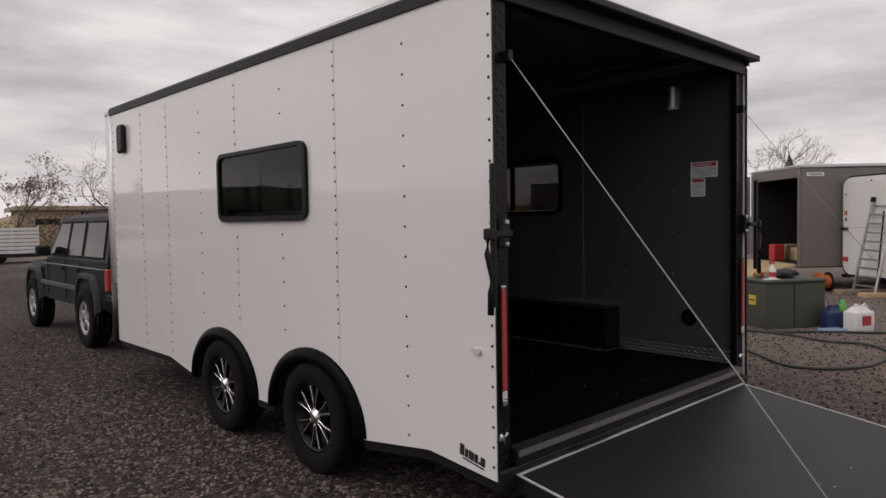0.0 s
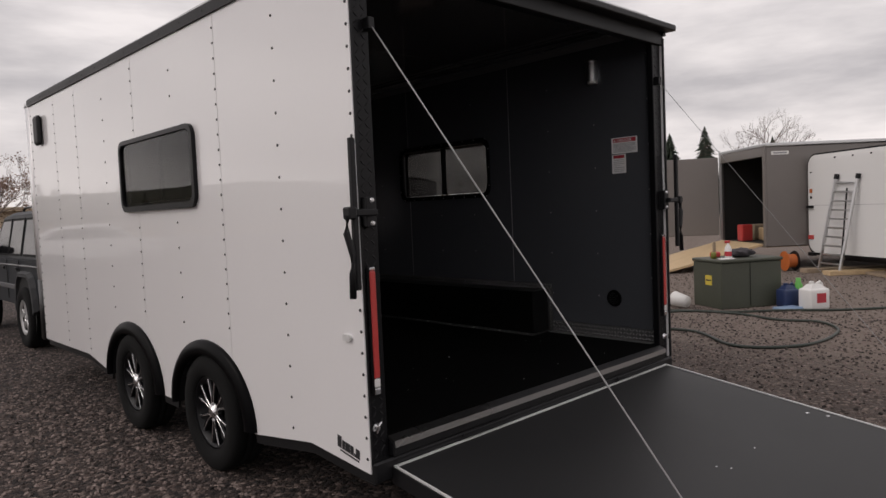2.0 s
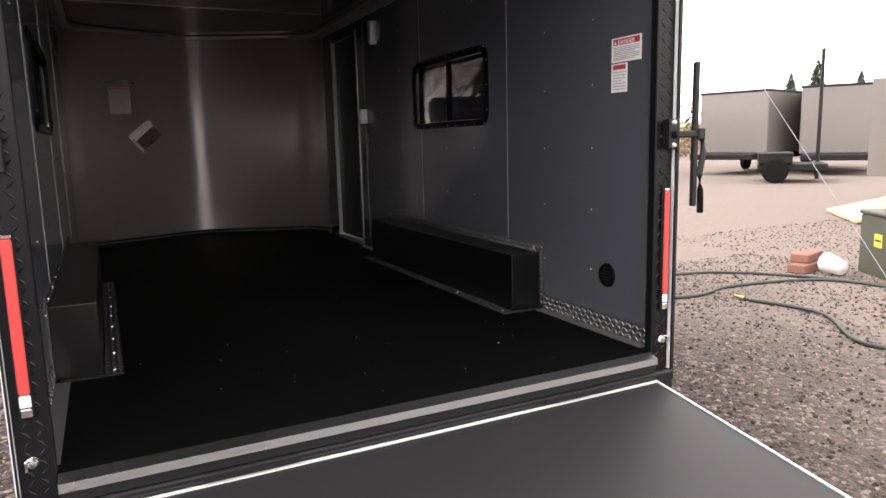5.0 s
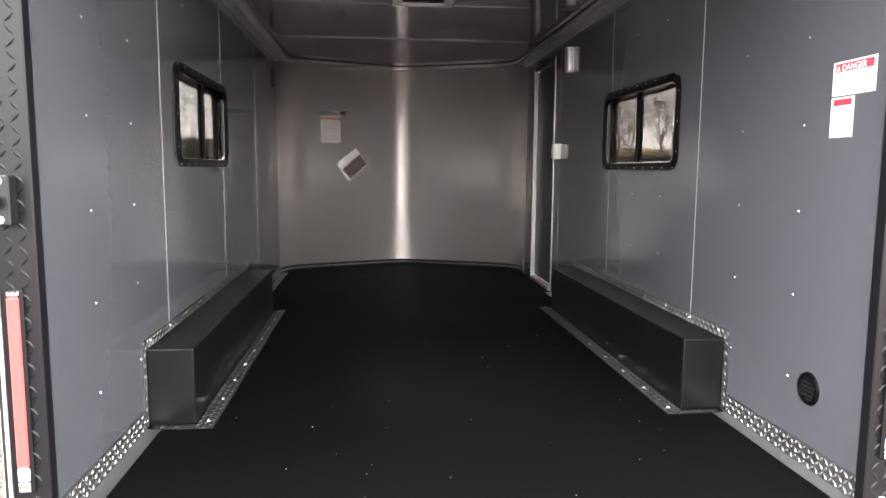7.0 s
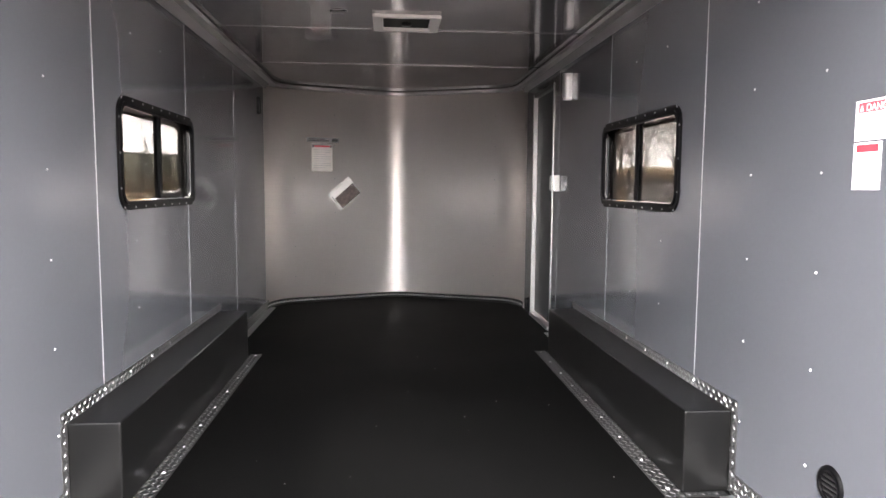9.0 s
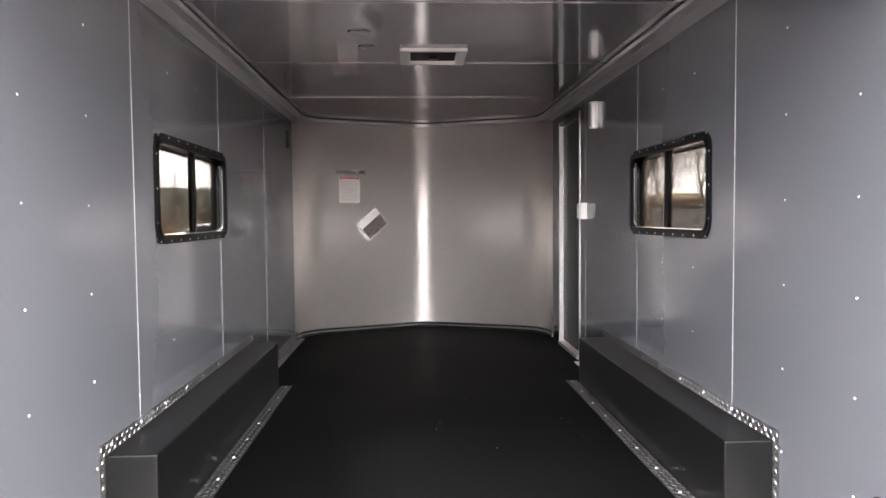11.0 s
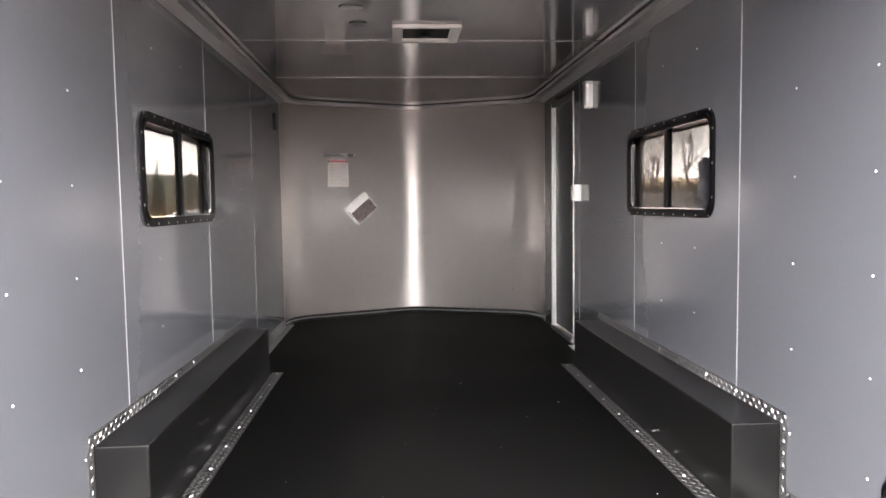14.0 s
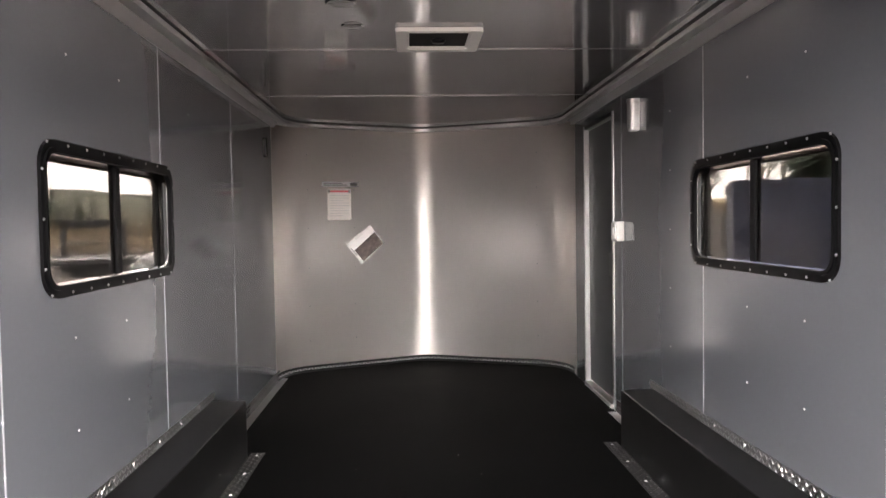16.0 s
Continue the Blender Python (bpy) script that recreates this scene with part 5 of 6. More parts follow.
j, q = jug((6.28, 0.70), "white_jug", "white plastic jug with red label on gravel", WHITE_PLASTIC, 0.36, 0.30)
part("label", box(-0.06, 0.08, -0.1105, -0.1085, 0.09, 0.21, 0, None, q), RED_INK, j, "red label")
jug((6.30, 1.02), "blue_canister", "dark blue plastic canister beside the cabinet", BLUE, 0.32, 0.24)
can2 = thing("green_bottle", "bright green capped bottle behind the canisters", "bottle", (6.42, 0.93, 0))
part("bottle", lathe([(0.0, 0.0), (0.05, 0.0), (0.05, 0.28), (0.03, 0.32), (0.03, 0.37), (0.0, 0.37)], Matrix.Translation((6.42, 0.93, 0)), 16), mat("green_plastic", (0.12, 0.42, 0.08), 0.4), can2, smooth=True)
tray = thing("blue_tray", "pale blue shallow plastic tray on gravel", "tray", (6.12, 0.93, 0))
part("tray", box(-0.18, 0.14, -0.10, 0.10, 0.0, 0.035, 0.012, None, turned(6.10, 0.93, -28)), mat("pale_blue_plastic", (0.25, 0.35, 0.5), 0.4), tray)
lampb = thing("white_bucket", "white round pail lying on its side", "bucket", (5.62, 2.05, 0))
part("pail", lathe([(0.0, 0.0), (0.075, 0.0), (0.10, 0.20), (0.104, 0.21), (0.096, 0.21), (0.07, 0.02), (0.0, 0.02)], Matrix.Translation((5.52, 2.0, 0.10)) @ Matrix.Rotation(radians(75), 4, "Z") @ Matrix.Rotation(radians(84), 4, "Y"), 24), WHITE_PLASTIC, lampb, smooth=True)
for k, (x, y, z, a) in enumerate(((5.75, 2.55, 0.0, 20), (5.55, 2.42, 0.0, 12), (5.68, 2.50, 0.09, 17))):
    blk = solid("stacked_block", box(-0.21, 0.21, -0.09, 0.09, z, z + 0.088, 0.008, None, turned(x, y, a)), BRICK, "dusty reddish masonry block stacked on gravel", "block", group="masonry blocks")


def smooth_line(pts, n=8):
    """A flowing line through the points."""
    out = []
    for i in range(len(pts) - 1):
        p0, p1, p2, p3 = (Vector(pts[max(0, min(len(pts) - 1, i + k))]) for k in (-1, 0, 1, 2))
        for s in range(n):
            u = s / n
            out.append(0.5 * ((2 * p1) + (p2 - p0) * u + (2 * p0 - 5 * p1 + 4 * p2 - p3) * u * u + (3 * p1 - p0 - 3 * p2 + p3) * u ** 3))
    return out + [Vector(pts[-1])]


hose = thing("garden_hose", "dark green garden hose snaking over the gravel", "hose", (4.5, 1.0, 0))
hz = 0.016
part("run", tube(smooth_line([(3.94, 1.82, hz), (4.04, 1.18, hz), (3.54, 0.51, hz), (3.94, 0.02, hz), (4.8, 0.0, hz), (5.27, 0.32, hz), (5.2, 0.75, hz), (5.4, 1.35, hz), (5.2, 2.0, hz), (4.3, 2.25, hz), (3.6, 2.15, hz), (2.6, 2.6, hz)]), 0.016), HOSE, hose, smooth=True)
part("run", tube(smooth_line([(3.6, 3.0, hz), (4.6, 2.85, hz), (5.2, 2.2, hz), (5.5, 1.4, hz), (5.9, 0.95, hz), (6.3, 0.35, hz), (7.2, -0.4, hz), (9.0, -1.6, hz)]), 0.015), HOSE, hose, smooth=True)
part("nozzle", rod((3.94, 1.82, 0.02), (3.97, 1.95, 0.022), 0.022, r2=0.012), mat("brass", (0.45, 0.33, 0.14), 0.4, 0.8), hose, "brass hose end")

# ---- grey trailer with open rear ----
C = Vector((10.80, 2.97, 0))
UR, US = Vector((0.68, 0.733, 0)), Vector((0.733, -0.68, 0))   # along its rear, along its side
UN = -US                                                      # out of its rear
def gq(r, s, z):
    return C + UR * r + US * s + Vector((0, 0, z))
def gbox(r0, r1, s0, s1, z0, z1, bevel=0.0, bm=None):
    m = Matrix((( UR.x, US.x, 0, C.x), (UR.y, US.y, 0, C.y), (0, 0, 1, 0), (0, 0, 0, 1)))
    return box(r0, r1, s0, s1, z0, z1, bevel, bm, m)
gt = thing("grey_trailer", "pewter grey enclosed trailer with open rear door", "trailer", tuple(gq(1.0, 3.0, 0)))
part("near_wall", gbox(0.0, 0.05, 0.0, 6.5, 0.46, 2.40, 0.01), GREY_TRAILER, gt)
part("far_wall", gbox(2.05, 2.10, 0.0, 6.5, 0.46, 2.40, 0.01), GREY_TRAILER, gt)
part("front_wall", gbox(0.05, 2.05, 6.45, 6.5, 0.46, 2.40), GREY_TRAILER, gt)
part("floor", gbox(0.05, 2.05, 0.0, 6.44, 0.44, 0.50), PLANK, gt)
# near-black sheets over the inner faces paint the shade of the unlit inside
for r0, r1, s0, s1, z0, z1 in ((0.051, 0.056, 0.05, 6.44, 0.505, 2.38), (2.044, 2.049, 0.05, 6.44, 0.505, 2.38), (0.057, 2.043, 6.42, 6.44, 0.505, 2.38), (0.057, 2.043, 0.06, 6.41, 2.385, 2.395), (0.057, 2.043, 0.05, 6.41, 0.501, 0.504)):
    part("lining", gbox(r0, r1, s0, s1, z0, z1), DARK_HOLE, gt, "inner sheet painted black for the unlit inside")
part("roof", gbox(-0.03, 2.13, -0.03, 6.53, 2.402, 2.47, 0.015), ALU, gt, "pale roof edge")
part("rear_frame", gbox(0.0, 0.10, -0.03, -0.002, 0.46, 2.40, 0.005), GREY_TRAILER, gt)
part("rear_frame", gbox(2.0, 2.10, -0.03, -0.002, 0.46, 2.40, 0.005), ALU, gt)
part("rear_header", gbox(0.101, 1.999, -0.03, 0.05, 2.22, 2.40, 0.005), GREY_TRAILER, gt)
part("door_leaf", box(0, 1.22, -0.02, 0.02, 0.62, 2.36, 0.008, None, Matrix.Translation(tuple(gq(2.10, -0.05, 0))) @ Matrix.Rotation(radians(122), 4, "Z")), GREY_TRAILER, gt, "swung-open grey barn door")
part("name_plate", gbox(-0.008, -0.001, 0.10, 0.44, 2.24, 2.31), WHITE_PLASTIC, gt, "small white plate with dark bar")
part("plate_bar", gbox(-0.011, -0.0085, 0.14, 0.40, 2.26, 2.29), GREY_INK, gt)

# white trailer beside it, its closed rear towards the yard
WT = Matrix(((-0.5883, 0.8086, 0, 11.368), (-0.8086, -0.5883, 0, 2.423), (0, 0, 1, 0), (0, 0, 0, 1)))   # u across its rear, w along it
def wbox(u0, u1, w0, w1, z0, z1, bevel=0.0):
    return box(u0, u1, w0, w1, z0, z1, bevel, None, WT)
def wplate(outline, w0, w1):
    bm = extrude(outline, "y", w0, w1)
    bm.transform(WT)
    return bm
wt = thing("white_trailer", "white enclosed trailer with closed ramp door and rounded corners", "trailer", tuple(WT @ Vector((1.2, 2.0, 0))))
part("body", wplate(rounded(0.68, 2.42, 0.30, 2.19, 0.22), 0.03, 5.2), WHITE_CAR, wt, "white smooth sheet body")
# black rim draws the rear edge together with the shadow along it
part("rear_shadow_edge", wplate(rounded(0.0, 2.44, 0.28, 2.215, 0.24), 0.012, 0.03), BLACK_TRIM, wt, "black rear edge with its shadow painted in")
rear = part("rear_frame", wplate(rounded(0.035, 2.42, 0.33, 2.185, 0.21), -0.004, 0.012), WHITE_CAR, wt)
door = part("ramp_door", wplate(rounded(0.22, 2.15, 0.33, 2.12, 0.03), -0.03, -0.005), WHITE_CAR, wt, "white closed ramp door")
part("fold_seam", wbox(0.23, 2.14, -0.033, -0.0302, 1.228, 1.234), GREY_INK, door)
for u in (0.12, 2.33):
    part("side_lamp", wbox(u - 0.035, u + 0.035, -0.022, -0.0045, 1.47, 1.55, 0.006), ORANGE, rear, "amber side lamp")
    part("lock_plate", wbox(u - 0.022, u + 0.022, -0.016, -0.0045, 1.36, 1.41, 0.004), BLACK_TRIM, rear)
    part("tail_lamp", wbox(u - 0.075, u + 0.075, -0.03, -0.0045, 0.58, 0.66, 0.008), RED_LENS, rear, "red tail lamp")
    part("latch", wbox(u - 0.10, u + 0.10, -0.05, -0.0045, 1.18, 1.23, 0.008), BLACK_TRIM, rear, "black door latch")
    part("marker", wbox(u - 0.025, u + 0.025, -0.014, -0.0045, 1.85, 1.875, 0.003), BLACK_TRIM, rear)
    part("foot_plate", wbox(u - 0.08, u + 0.08, -0.03, 0.05, 0.26, 0.325, 0.006), BLACK_TRIM, rear)
for u in (0.81, 1.26, 1.69):
    part("hinge_cap", wbox(u - 0.02, u + 0.02, -0.04, -0.0305, 2.085, 2.112, 0.003), BLACK_TRIM, door)
part("chassis", wbox(0.75, 2.1, 0.2, 5.0, 0.20, 0.299), BLACK_TRIM, wt)
for u in (0.80, 2.29):
    for w0 in (2.2, 3.0):
        part("tyre", lathe([(0.0, -0.1), (0.30, -0.1), (0.325, -0.06), (0.325, 0.06), (0.30, 0.1), (0.0, 0.1)], WT @ Matrix.Translation((u, w0, 0.325)) @ Matrix.Rotation(radians(90), 4, "Y"), 24), TYRE, wt)
gr = thing("plywood_ramp", "pale plywood ramp from grey trailer to gravel", "ramp", tuple(gq(1, -1, 0)))
bm = bmesh.new()
pts = [gq(0.12, -0.04, 0.47), gq(1.98, -0.04, 0.47), gq(1.98, -1.95, 0.02), gq(0.12, -1.95, 0.02)]
v0 = [bm.verts.new(p) for p in pts]
v1 = [bm.verts.new(p + Vector((0, 0, 0.045))) for p in pts]
bm.faces.new(v0[::-1]), bm.faces.new(v1)
for k in range(4):
    bm.faces.new((v0[k], v0[(k + 1) % 4], v1[(k + 1) % 4], v1[k]))
part("deck", bm, WOOD, gr)
part("rope", rod(tuple(gq(0.06, -0.03, 2.0)), tuple(gq(1.9, 1.6, 0.55)), 0.012, n=6), GALV_CABLE, gt)
for (r, s, z, w, h, mm, lb) in ((1.60, 0.50, 0.50, 0.4, 0.34, PLANK, "brown cardboard box inside grey trailer"), (1.16, 0.55, 0.50, 0.35, 0.28, WOOD, "tan carton inside grey trailer"), (1.30, 0.10, 0.50, 0.24, 0.36, RED_LENS, "red fuel can inside grey trailer"), (1.62, 1.05, 0.50, 0.4, 0.9, BLUE, "blue plastic drum inside grey trailer")):
    solid("stored_crate" if mm in (PLANK, WOOD) else "fuel_can" if mm is RED_LENS else "plastic_drum", gbox(r, r + w, s, s + w, z + 0.001, z + h, 0.02), mm, lb, "container")
reel = thing("cable_reel", "orange cable reel standing by the grey trailer", "reel", tuple(gq(-0.25, 0.30, 0)))
mr = Matrix.Translation(tuple(gq(-0.25, 0.30, 0.19))) @ Matrix.Rotation(radians(47), 4, "Z") @ Matrix.Rotation(radians(90), 4, "X")
part("drum", lathe([(0.0, -0.09), (0.13, -0.09), (0.13, 0.09), (0.0, 0.09)], mr, 24), ORANGE, reel, smooth=False)
part("flange", lathe([(0.0, 0.09), (0.19, 0.09), (0.19, 0.105), (0.0, 0.105)], mr, 24), BLACK_TRIM, reel)
part("flange", lathe([(0.0, -0.105), (0.19, -0.105), (0.19, -0.09), (0.0, -0.09)], mr, 24), ORANGE, reel)
lad = thing("step_ladder", "aluminium ladder leaning on white trailer door", "ladder", (10.55, 1.8, 0.08))
f0, f1 = Vector((10.73, 2.03, 0.08)), Vector((10.37, 1.58, 0.08))
t0, t1 = WT @ Vector((0.89, -0.075, 1.70)), WT @ Vector((1.42, -0.075, 1.68))
for a, b in ((f0, t0), (f1, t1)):
    part("stile", rod(tuple(a), tuple(b), 0.028, n=4), ALU, lad)
    part("rubber_tip", rod(tuple(b), tuple(b + (b - a).normalized() * 0.09), 0.04, n=8), BLACK_TRIM, lad, "black rubber tip")
for k in range(1, 11):
    part("rung", rod(tuple(f0.lerp(t0, (k - 0.4) / 10)), tuple(f1.lerp(t1, (k - 0.4) / 10)), 0.018, n=6), ALU, lad)
part("brace", rod(tuple(f1.lerp(t1, 0.06)), tuple(f0.lerp(t0, 0.9).lerp(f1.lerp(t1, 0.9), 0.6)), 0.016, n=4), BLACK_TRIM, lad)
for k, (r, s, a, w, l, mm) in enumerate(((-0.72, 0.3, 0, 0.24, 2.4, PLANK), (-1.28, 0.4, 0, 0.24, 3.0, WOOD), (-1.6, 1.0, -6, 0.9, 2.2, PLANK))):
    p = gq(r, s, 0)
    solid("loose_plank", box(0, l, -w / 2, w / 2, 0.002, 0.05 if k == 2 else 0.079, 0.005, None, turned(p.x, p.y, -43 + a)), mm, "weathered loose wooden board lying on gravel", "board", group="loose boards")

# ---- trees ----
def bare_tree(at, h, seed, spread=1.0, label="bare winter tree with fine grey branches", leaves=0, lab2=""):
    """A tapered trunk that forks into limbs and twigs; with leaves: some are left on the twigs."""
    rnd = random.Random(seed)
    t = thing("bare_tree", lab2 or label, "tree", at, group="yard trees")
    trunk, twigs, tips = [], [], []
    def seg(a, b, r0, r1, out, n):
        d = (b - a).normalized()
        q = d.to_track_quat("Z", "Y")
        ring0 = [a + q @ Vector((r0 * math.cos(k * math.tau / n), r0 * math.sin(k * math.tau / n), 0)) for k in range(n)]
        ring1 = [b + q @ Vector((r1 * math.cos(k * math.tau / n), r1 * math.sin(k * math.tau / n), 0)) for k in range(n)]
        out.append((ring0 + ring1, [(k, (k + 1) % n, n + (k + 1) % n, n + k) for k in range(n)]))
    def grow(a, d, l, r, depth):
        b = a + d * l
        seg(a, b, max(r, 0.004), max(r * 0.68, 0.003), trunk if depth < 3 else twigs, 6 if depth < 2 else 3)
        if depth >= 7:
            tips.append(b)
            return
        for k in range(3 if depth in (0, 1, 2) else rnd.choice((2, 3))):
            turn = Vector((rnd.gauss(0, 1), rnd.gauss(0, 1), rnd.gauss(0.25, 0.6))).normalized()
            nd = (d + turn * rnd.uniform(0.45, 0.85) * spread).normalized()
            grow(b, nd, l * rnd.uniform(0.62, 0.86), r * 0.60, depth + 1)
    grow(Vector(at) - Vector((0, 0, 0.05)), Vector((rnd.gauss(0, 0.05), rnd.gauss(0, 0.05), 1)).normalized(), h * 0.30, h * 0.017, 0)
    part("trunk", points_mesh(trunk), BARK, t)
    part("twigs", points_mesh(twigs), TWIG, t)
    if leaves:
        cells = []
        for k in range(leaves):
            p = rnd.choice(tips) + Vector((rnd.gauss(0, 0.12), rnd.gauss(0, 0.12), rnd.gauss(0, 0.1)))
            u, v = Vector((rnd.gauss(0, 1), rnd.gauss(0, 1), rnd.gauss(0, 1))).normalized() * 0.06, Vector((rnd.gauss(0, 1), rnd.gauss(0, 1), rnd.gauss(0, 1))).normalized() * 0.05
            cells.append(([p - u, p + v, p + u, p - v], [(0, 1, 2, 3)]))
        part("leaves", points_mesh(cells), LEAF, t)
    return t


def conifer_cells(at, h, rnd, clumps, size):
    """Drooping tiers of needle sprays round a stem."""
    cells = []
    for k in range(clumps):
        f = (k + rnd.random()) / clumps
        z = h * (0.08 + 0.92 * f)
        r = h * 0.27 * (1 - f) ** 0.75 * (0.75 + 0.5 * rnd.random()) + 0.02 * h * (1 - f)
        a = rnd.random() * math.tau
        o = Vector(at) + Vector((0, 0, z))
        tip = o + Vector((math.cos(a) * r, math.sin(a) * r, -r * 0.35))
        sd = Vector((-math.sin(a), math.cos(a), 0)) * (size * h * (0.5 + rnd.random()) * (1.15 - f))
        up = Vector((0, 0, size * h * 0.8))
        mid = o.lerp(tip, 0.55)
        cells.append(([o + up * 0.6, mid + sd, tip, mid - sd, mid + up * 0.5], [(0, 1, 4), (1, 2, 4), (2, 3, 4), (3, 0, 4)]))
    return cells


def conifer(at, h, seed):
    rnd = random.Random(seed)
    t = thing("conifer", "dark green pointed conifer", "tree", at, group="conifers")
    part("trunk", rod(at, (at[0], at[1], h * 0.95), h * 0.018, n=6, r2=0.01), BARK, t)
    part("crown", points_mesh(conifer_cells(at, h, rnd, 700, 0.034)), NEEDLE, t)
    return t


def polar(az, d, ex=0.0, ey=0.0):
    return (ex + d * math.sin(radians(az)), ey + d * math.cos(radians(az)), 0.0)


for az, d, h, sd in ((55.0, 58, 6.6, 1), (57.6, 70, 6.5, 2), (61.8, 66, 7.6, 3), (64.4, 62, 7.6, 4), (53.2, 80, 7.5, 5), (59.7, 85, 7.6, 6), (69.3, 78, 7.6, 8)):
    conifer(polar(az, d, -1.83, -2.36), h, sd)
bare_tree(polar(68.2, 46, -1.83, -2.36), 6.6, 11, 1.15)
for az, d, h, sd in ((13.0, 36, 5.4, 21), (16.0, 30, 5.0, 27), (18.5, 31, 5.6, 22), (21.0, 25, 4.8, 28), (23, 28, 5.6, 23), (25.5, 34, 6.0, 29), (28, 33, 5.8, 24), (33, 38, 6.0, 25), (39, 45, 6.5, 26)):
    bare_tree(polar(az, d, 0, -1.5), h, sd, 1.2)
conifer(polar(31.8, 30, 0, -0.6), 9.5, 31)
bare_tree(polar(11.2, 40, -3.46, -2.0), 4.6, 41, 1.0, leaves=1000, lab2="small tree with a few faded autumn leaves")
bare_tree(polar(8.0, 46, -3.46, -2.0), 4.5, 42, 1.0, leaves=1000, lab2="small tree with a few faded autumn leaves")

# far woods, a stand of pointed conifers and scrub
rnd = random.Random(77)
cells = []
for k in range(150):
    az = rnd.uniform(-88, -8)
    d = rnd.uniform(120, 190)
    p = polar(az, d)
    cells += conifer_cells((p[0], p[1], 0), rnd.uniform(4.5, 10.5), rnd, 70, 0.05)
for k in range(60):
    p = polar(rnd.uniform(36, 100), rnd.uniform(95, 150))
    cells += conifer_cells((p[0], p[1], 0), rnd.uniform(3, 7), rnd, 60, 0.05)
tagged(solid("far_woods", points_mesh(cells), NEEDLE, "distant dark line of conifer woods", "woods", "stuff"))
cells = []
for k in range(1500):
    az, d = rnd.choice(((rnd.uniform(-60, -8), rnd.uniform(45, 110)), (rnd.uniform(8, 60), rnd.uniform(42, 90))))
    p = Vector(polar(az, d))
    for i in range(60):
        o = p + Vector((rnd.gauss(0, 0.9), rnd.gauss(0, 0.9), abs(rnd.gauss(0, 1.3))))
        u, v = (Vector((rnd.gauss(0, 1), rnd.gauss(0, 1), rnd.gauss(0, 1))).normalized() * rnd.uniform(0.05, 0.16) for _ in range(2))
        cells.append(([o - u, o + v, o + u * 0.6, o - v * 0.7], [(0, 1, 2, 3)]))
tagged(solid("dry_scrub", points_mesh(cells), mat("dry_scrub", (0.16, 0.115, 0.065), 0.95, 0, 0.4, 0.5), "tan dry scrub and brush at the yard's edge", "scrub", "stuff"))


def hill(name, az0, az1, d, top, material, label, seed):
    """A long low ridge seen from afar: a strip of slope with an uneven crest."""
    t = bmesh.new()
    rows = []
    n = 80
    for i in range(n + 1):
        f = i / n
        az = az0 + (az1 - az0) * f
        crest = top * (0.72 + 0.5 * noise.noise(Vector((f * 4.0 + seed, seed, 0)))) * min(1, 6 * f, 6 * (1 - f))
        row = []
        for k, (dd, zz) in enumerate(((d, -0.5), (d * 1.12, crest * 0.45), (d * 1.3, crest * 0.85), (d * 1.45, crest), (d * 1.7, -1.0))):
            p = polar(az, dd)
            row.append(t.verts.new((p[0], p[1], zz + 0.04 * top * noise.noise(Vector((az * 0.7, k * 3.1, seed))))))
        rows.append(row)
    for a, b in zip(rows, rows[1:]):
        for k in range(4):
            t.faces.new((a[k], a[k + 1], b[k + 1], b[k]))
    solid(name, t, material, label, "hill", "structure", smooth=True)


hill("backdrop_hill", -80, 2, 210, 21.5, HILL, "low wooded hillside on the horizon", 1.3)
hill("backdrop_hill", 0, 60, 130, 7.5, DRY, "low tan grass bank on the horizon", 4.1)
hill("backdrop_hill", -60, -5, 70, 1.2, DRY, "strip of dry tan grass beyond the yard", 7.7)

# ---- far vehicles and sheds ----
def far_trailer(at, turn, l, w, h, z0, m, label):
    t = thing("parked_trailer", label, "trailer", (at[0], at[1], 0), group="parked trailers")
    q = turned(at[0], at[1], turn)
    part("body", box(-w / 2, w / 2, 0, l, z0, h, 0.05, None, q, 2), m, t)
    part("roof_edge", box(-w / 2 - 0.02, w / 2 + 0.02, -0.02, l + 0.02, h - 0.06, h + 0.02, 0.01, None, q), BLACK_TRIM, t)
    part("side_window", box(-w / 2 - 0.02, -w / 2 - 0.001, l * 0.25, l * 0.33, h - 1.0, h - 0.5, 0.01, None, q), BLACK_GLOSS, t)
    part("frame", box(-w / 2 + 0.1, w / 2 - 0.1, -0.9, l, z0 - 0.2, z0 - 0.001, 0.02, None, q), BLACK_TRIM, t)
    for s in (-1, 1):
        p = q @ Vector((s * (w / 2 - 0.05), l * 0.5, 0.36))
        part("wheel", lathe([(0.0, -0.1), (0.3, -0.1), (0.36, -0.07), (0.36, 0.07), (0.3, 0.1), (0.0, 0.1)], Matrix.Translation(p) @ Matrix.Rotation(radians(turn), 4, "Z") @ Matrix.Rotation(radians(90), 4, "Y"), 20), TYRE, t)
    return t


far_trailer((19.6, 15.6), -75, 7.5, 2.5, 2.95, 0.75, GREY_TRAILER, "dark grey parked enclosed trailer across the yard")
far_trailer((34, 6.0), -20, 6.0, 2.4, 2.6, 0.6, WHITE_CAR, "white parked enclosed trailer across the yard")
far_trailer((17.5, 11.6), 40, 0.9, 2.0, 0.85, 0.55, BLACK_TRIM, "low black open utility trailer on gravel")

far_trailer((21.4, 12.8), -57, 5.5, 2.3, 3.0, 0.7, GREY_TRAILER, "dark grey parked trailer seen from its rear")
post = thing("steel_post", "tall thin black steel post on gravel", "post", (19.0, 11.8, 0))
part("shaft", rod((19.0, 11.8, 0), (19.0, 11.8, 3.9), 0.06, n=10, r2=0.05), BLACK_TRIM, post)
part("cap", rod((19.0, 11.8, 3.9), (19.0, 11.8, 3.96), 0.075, n=10, r2=0.03), BLACK_TRIM, post)

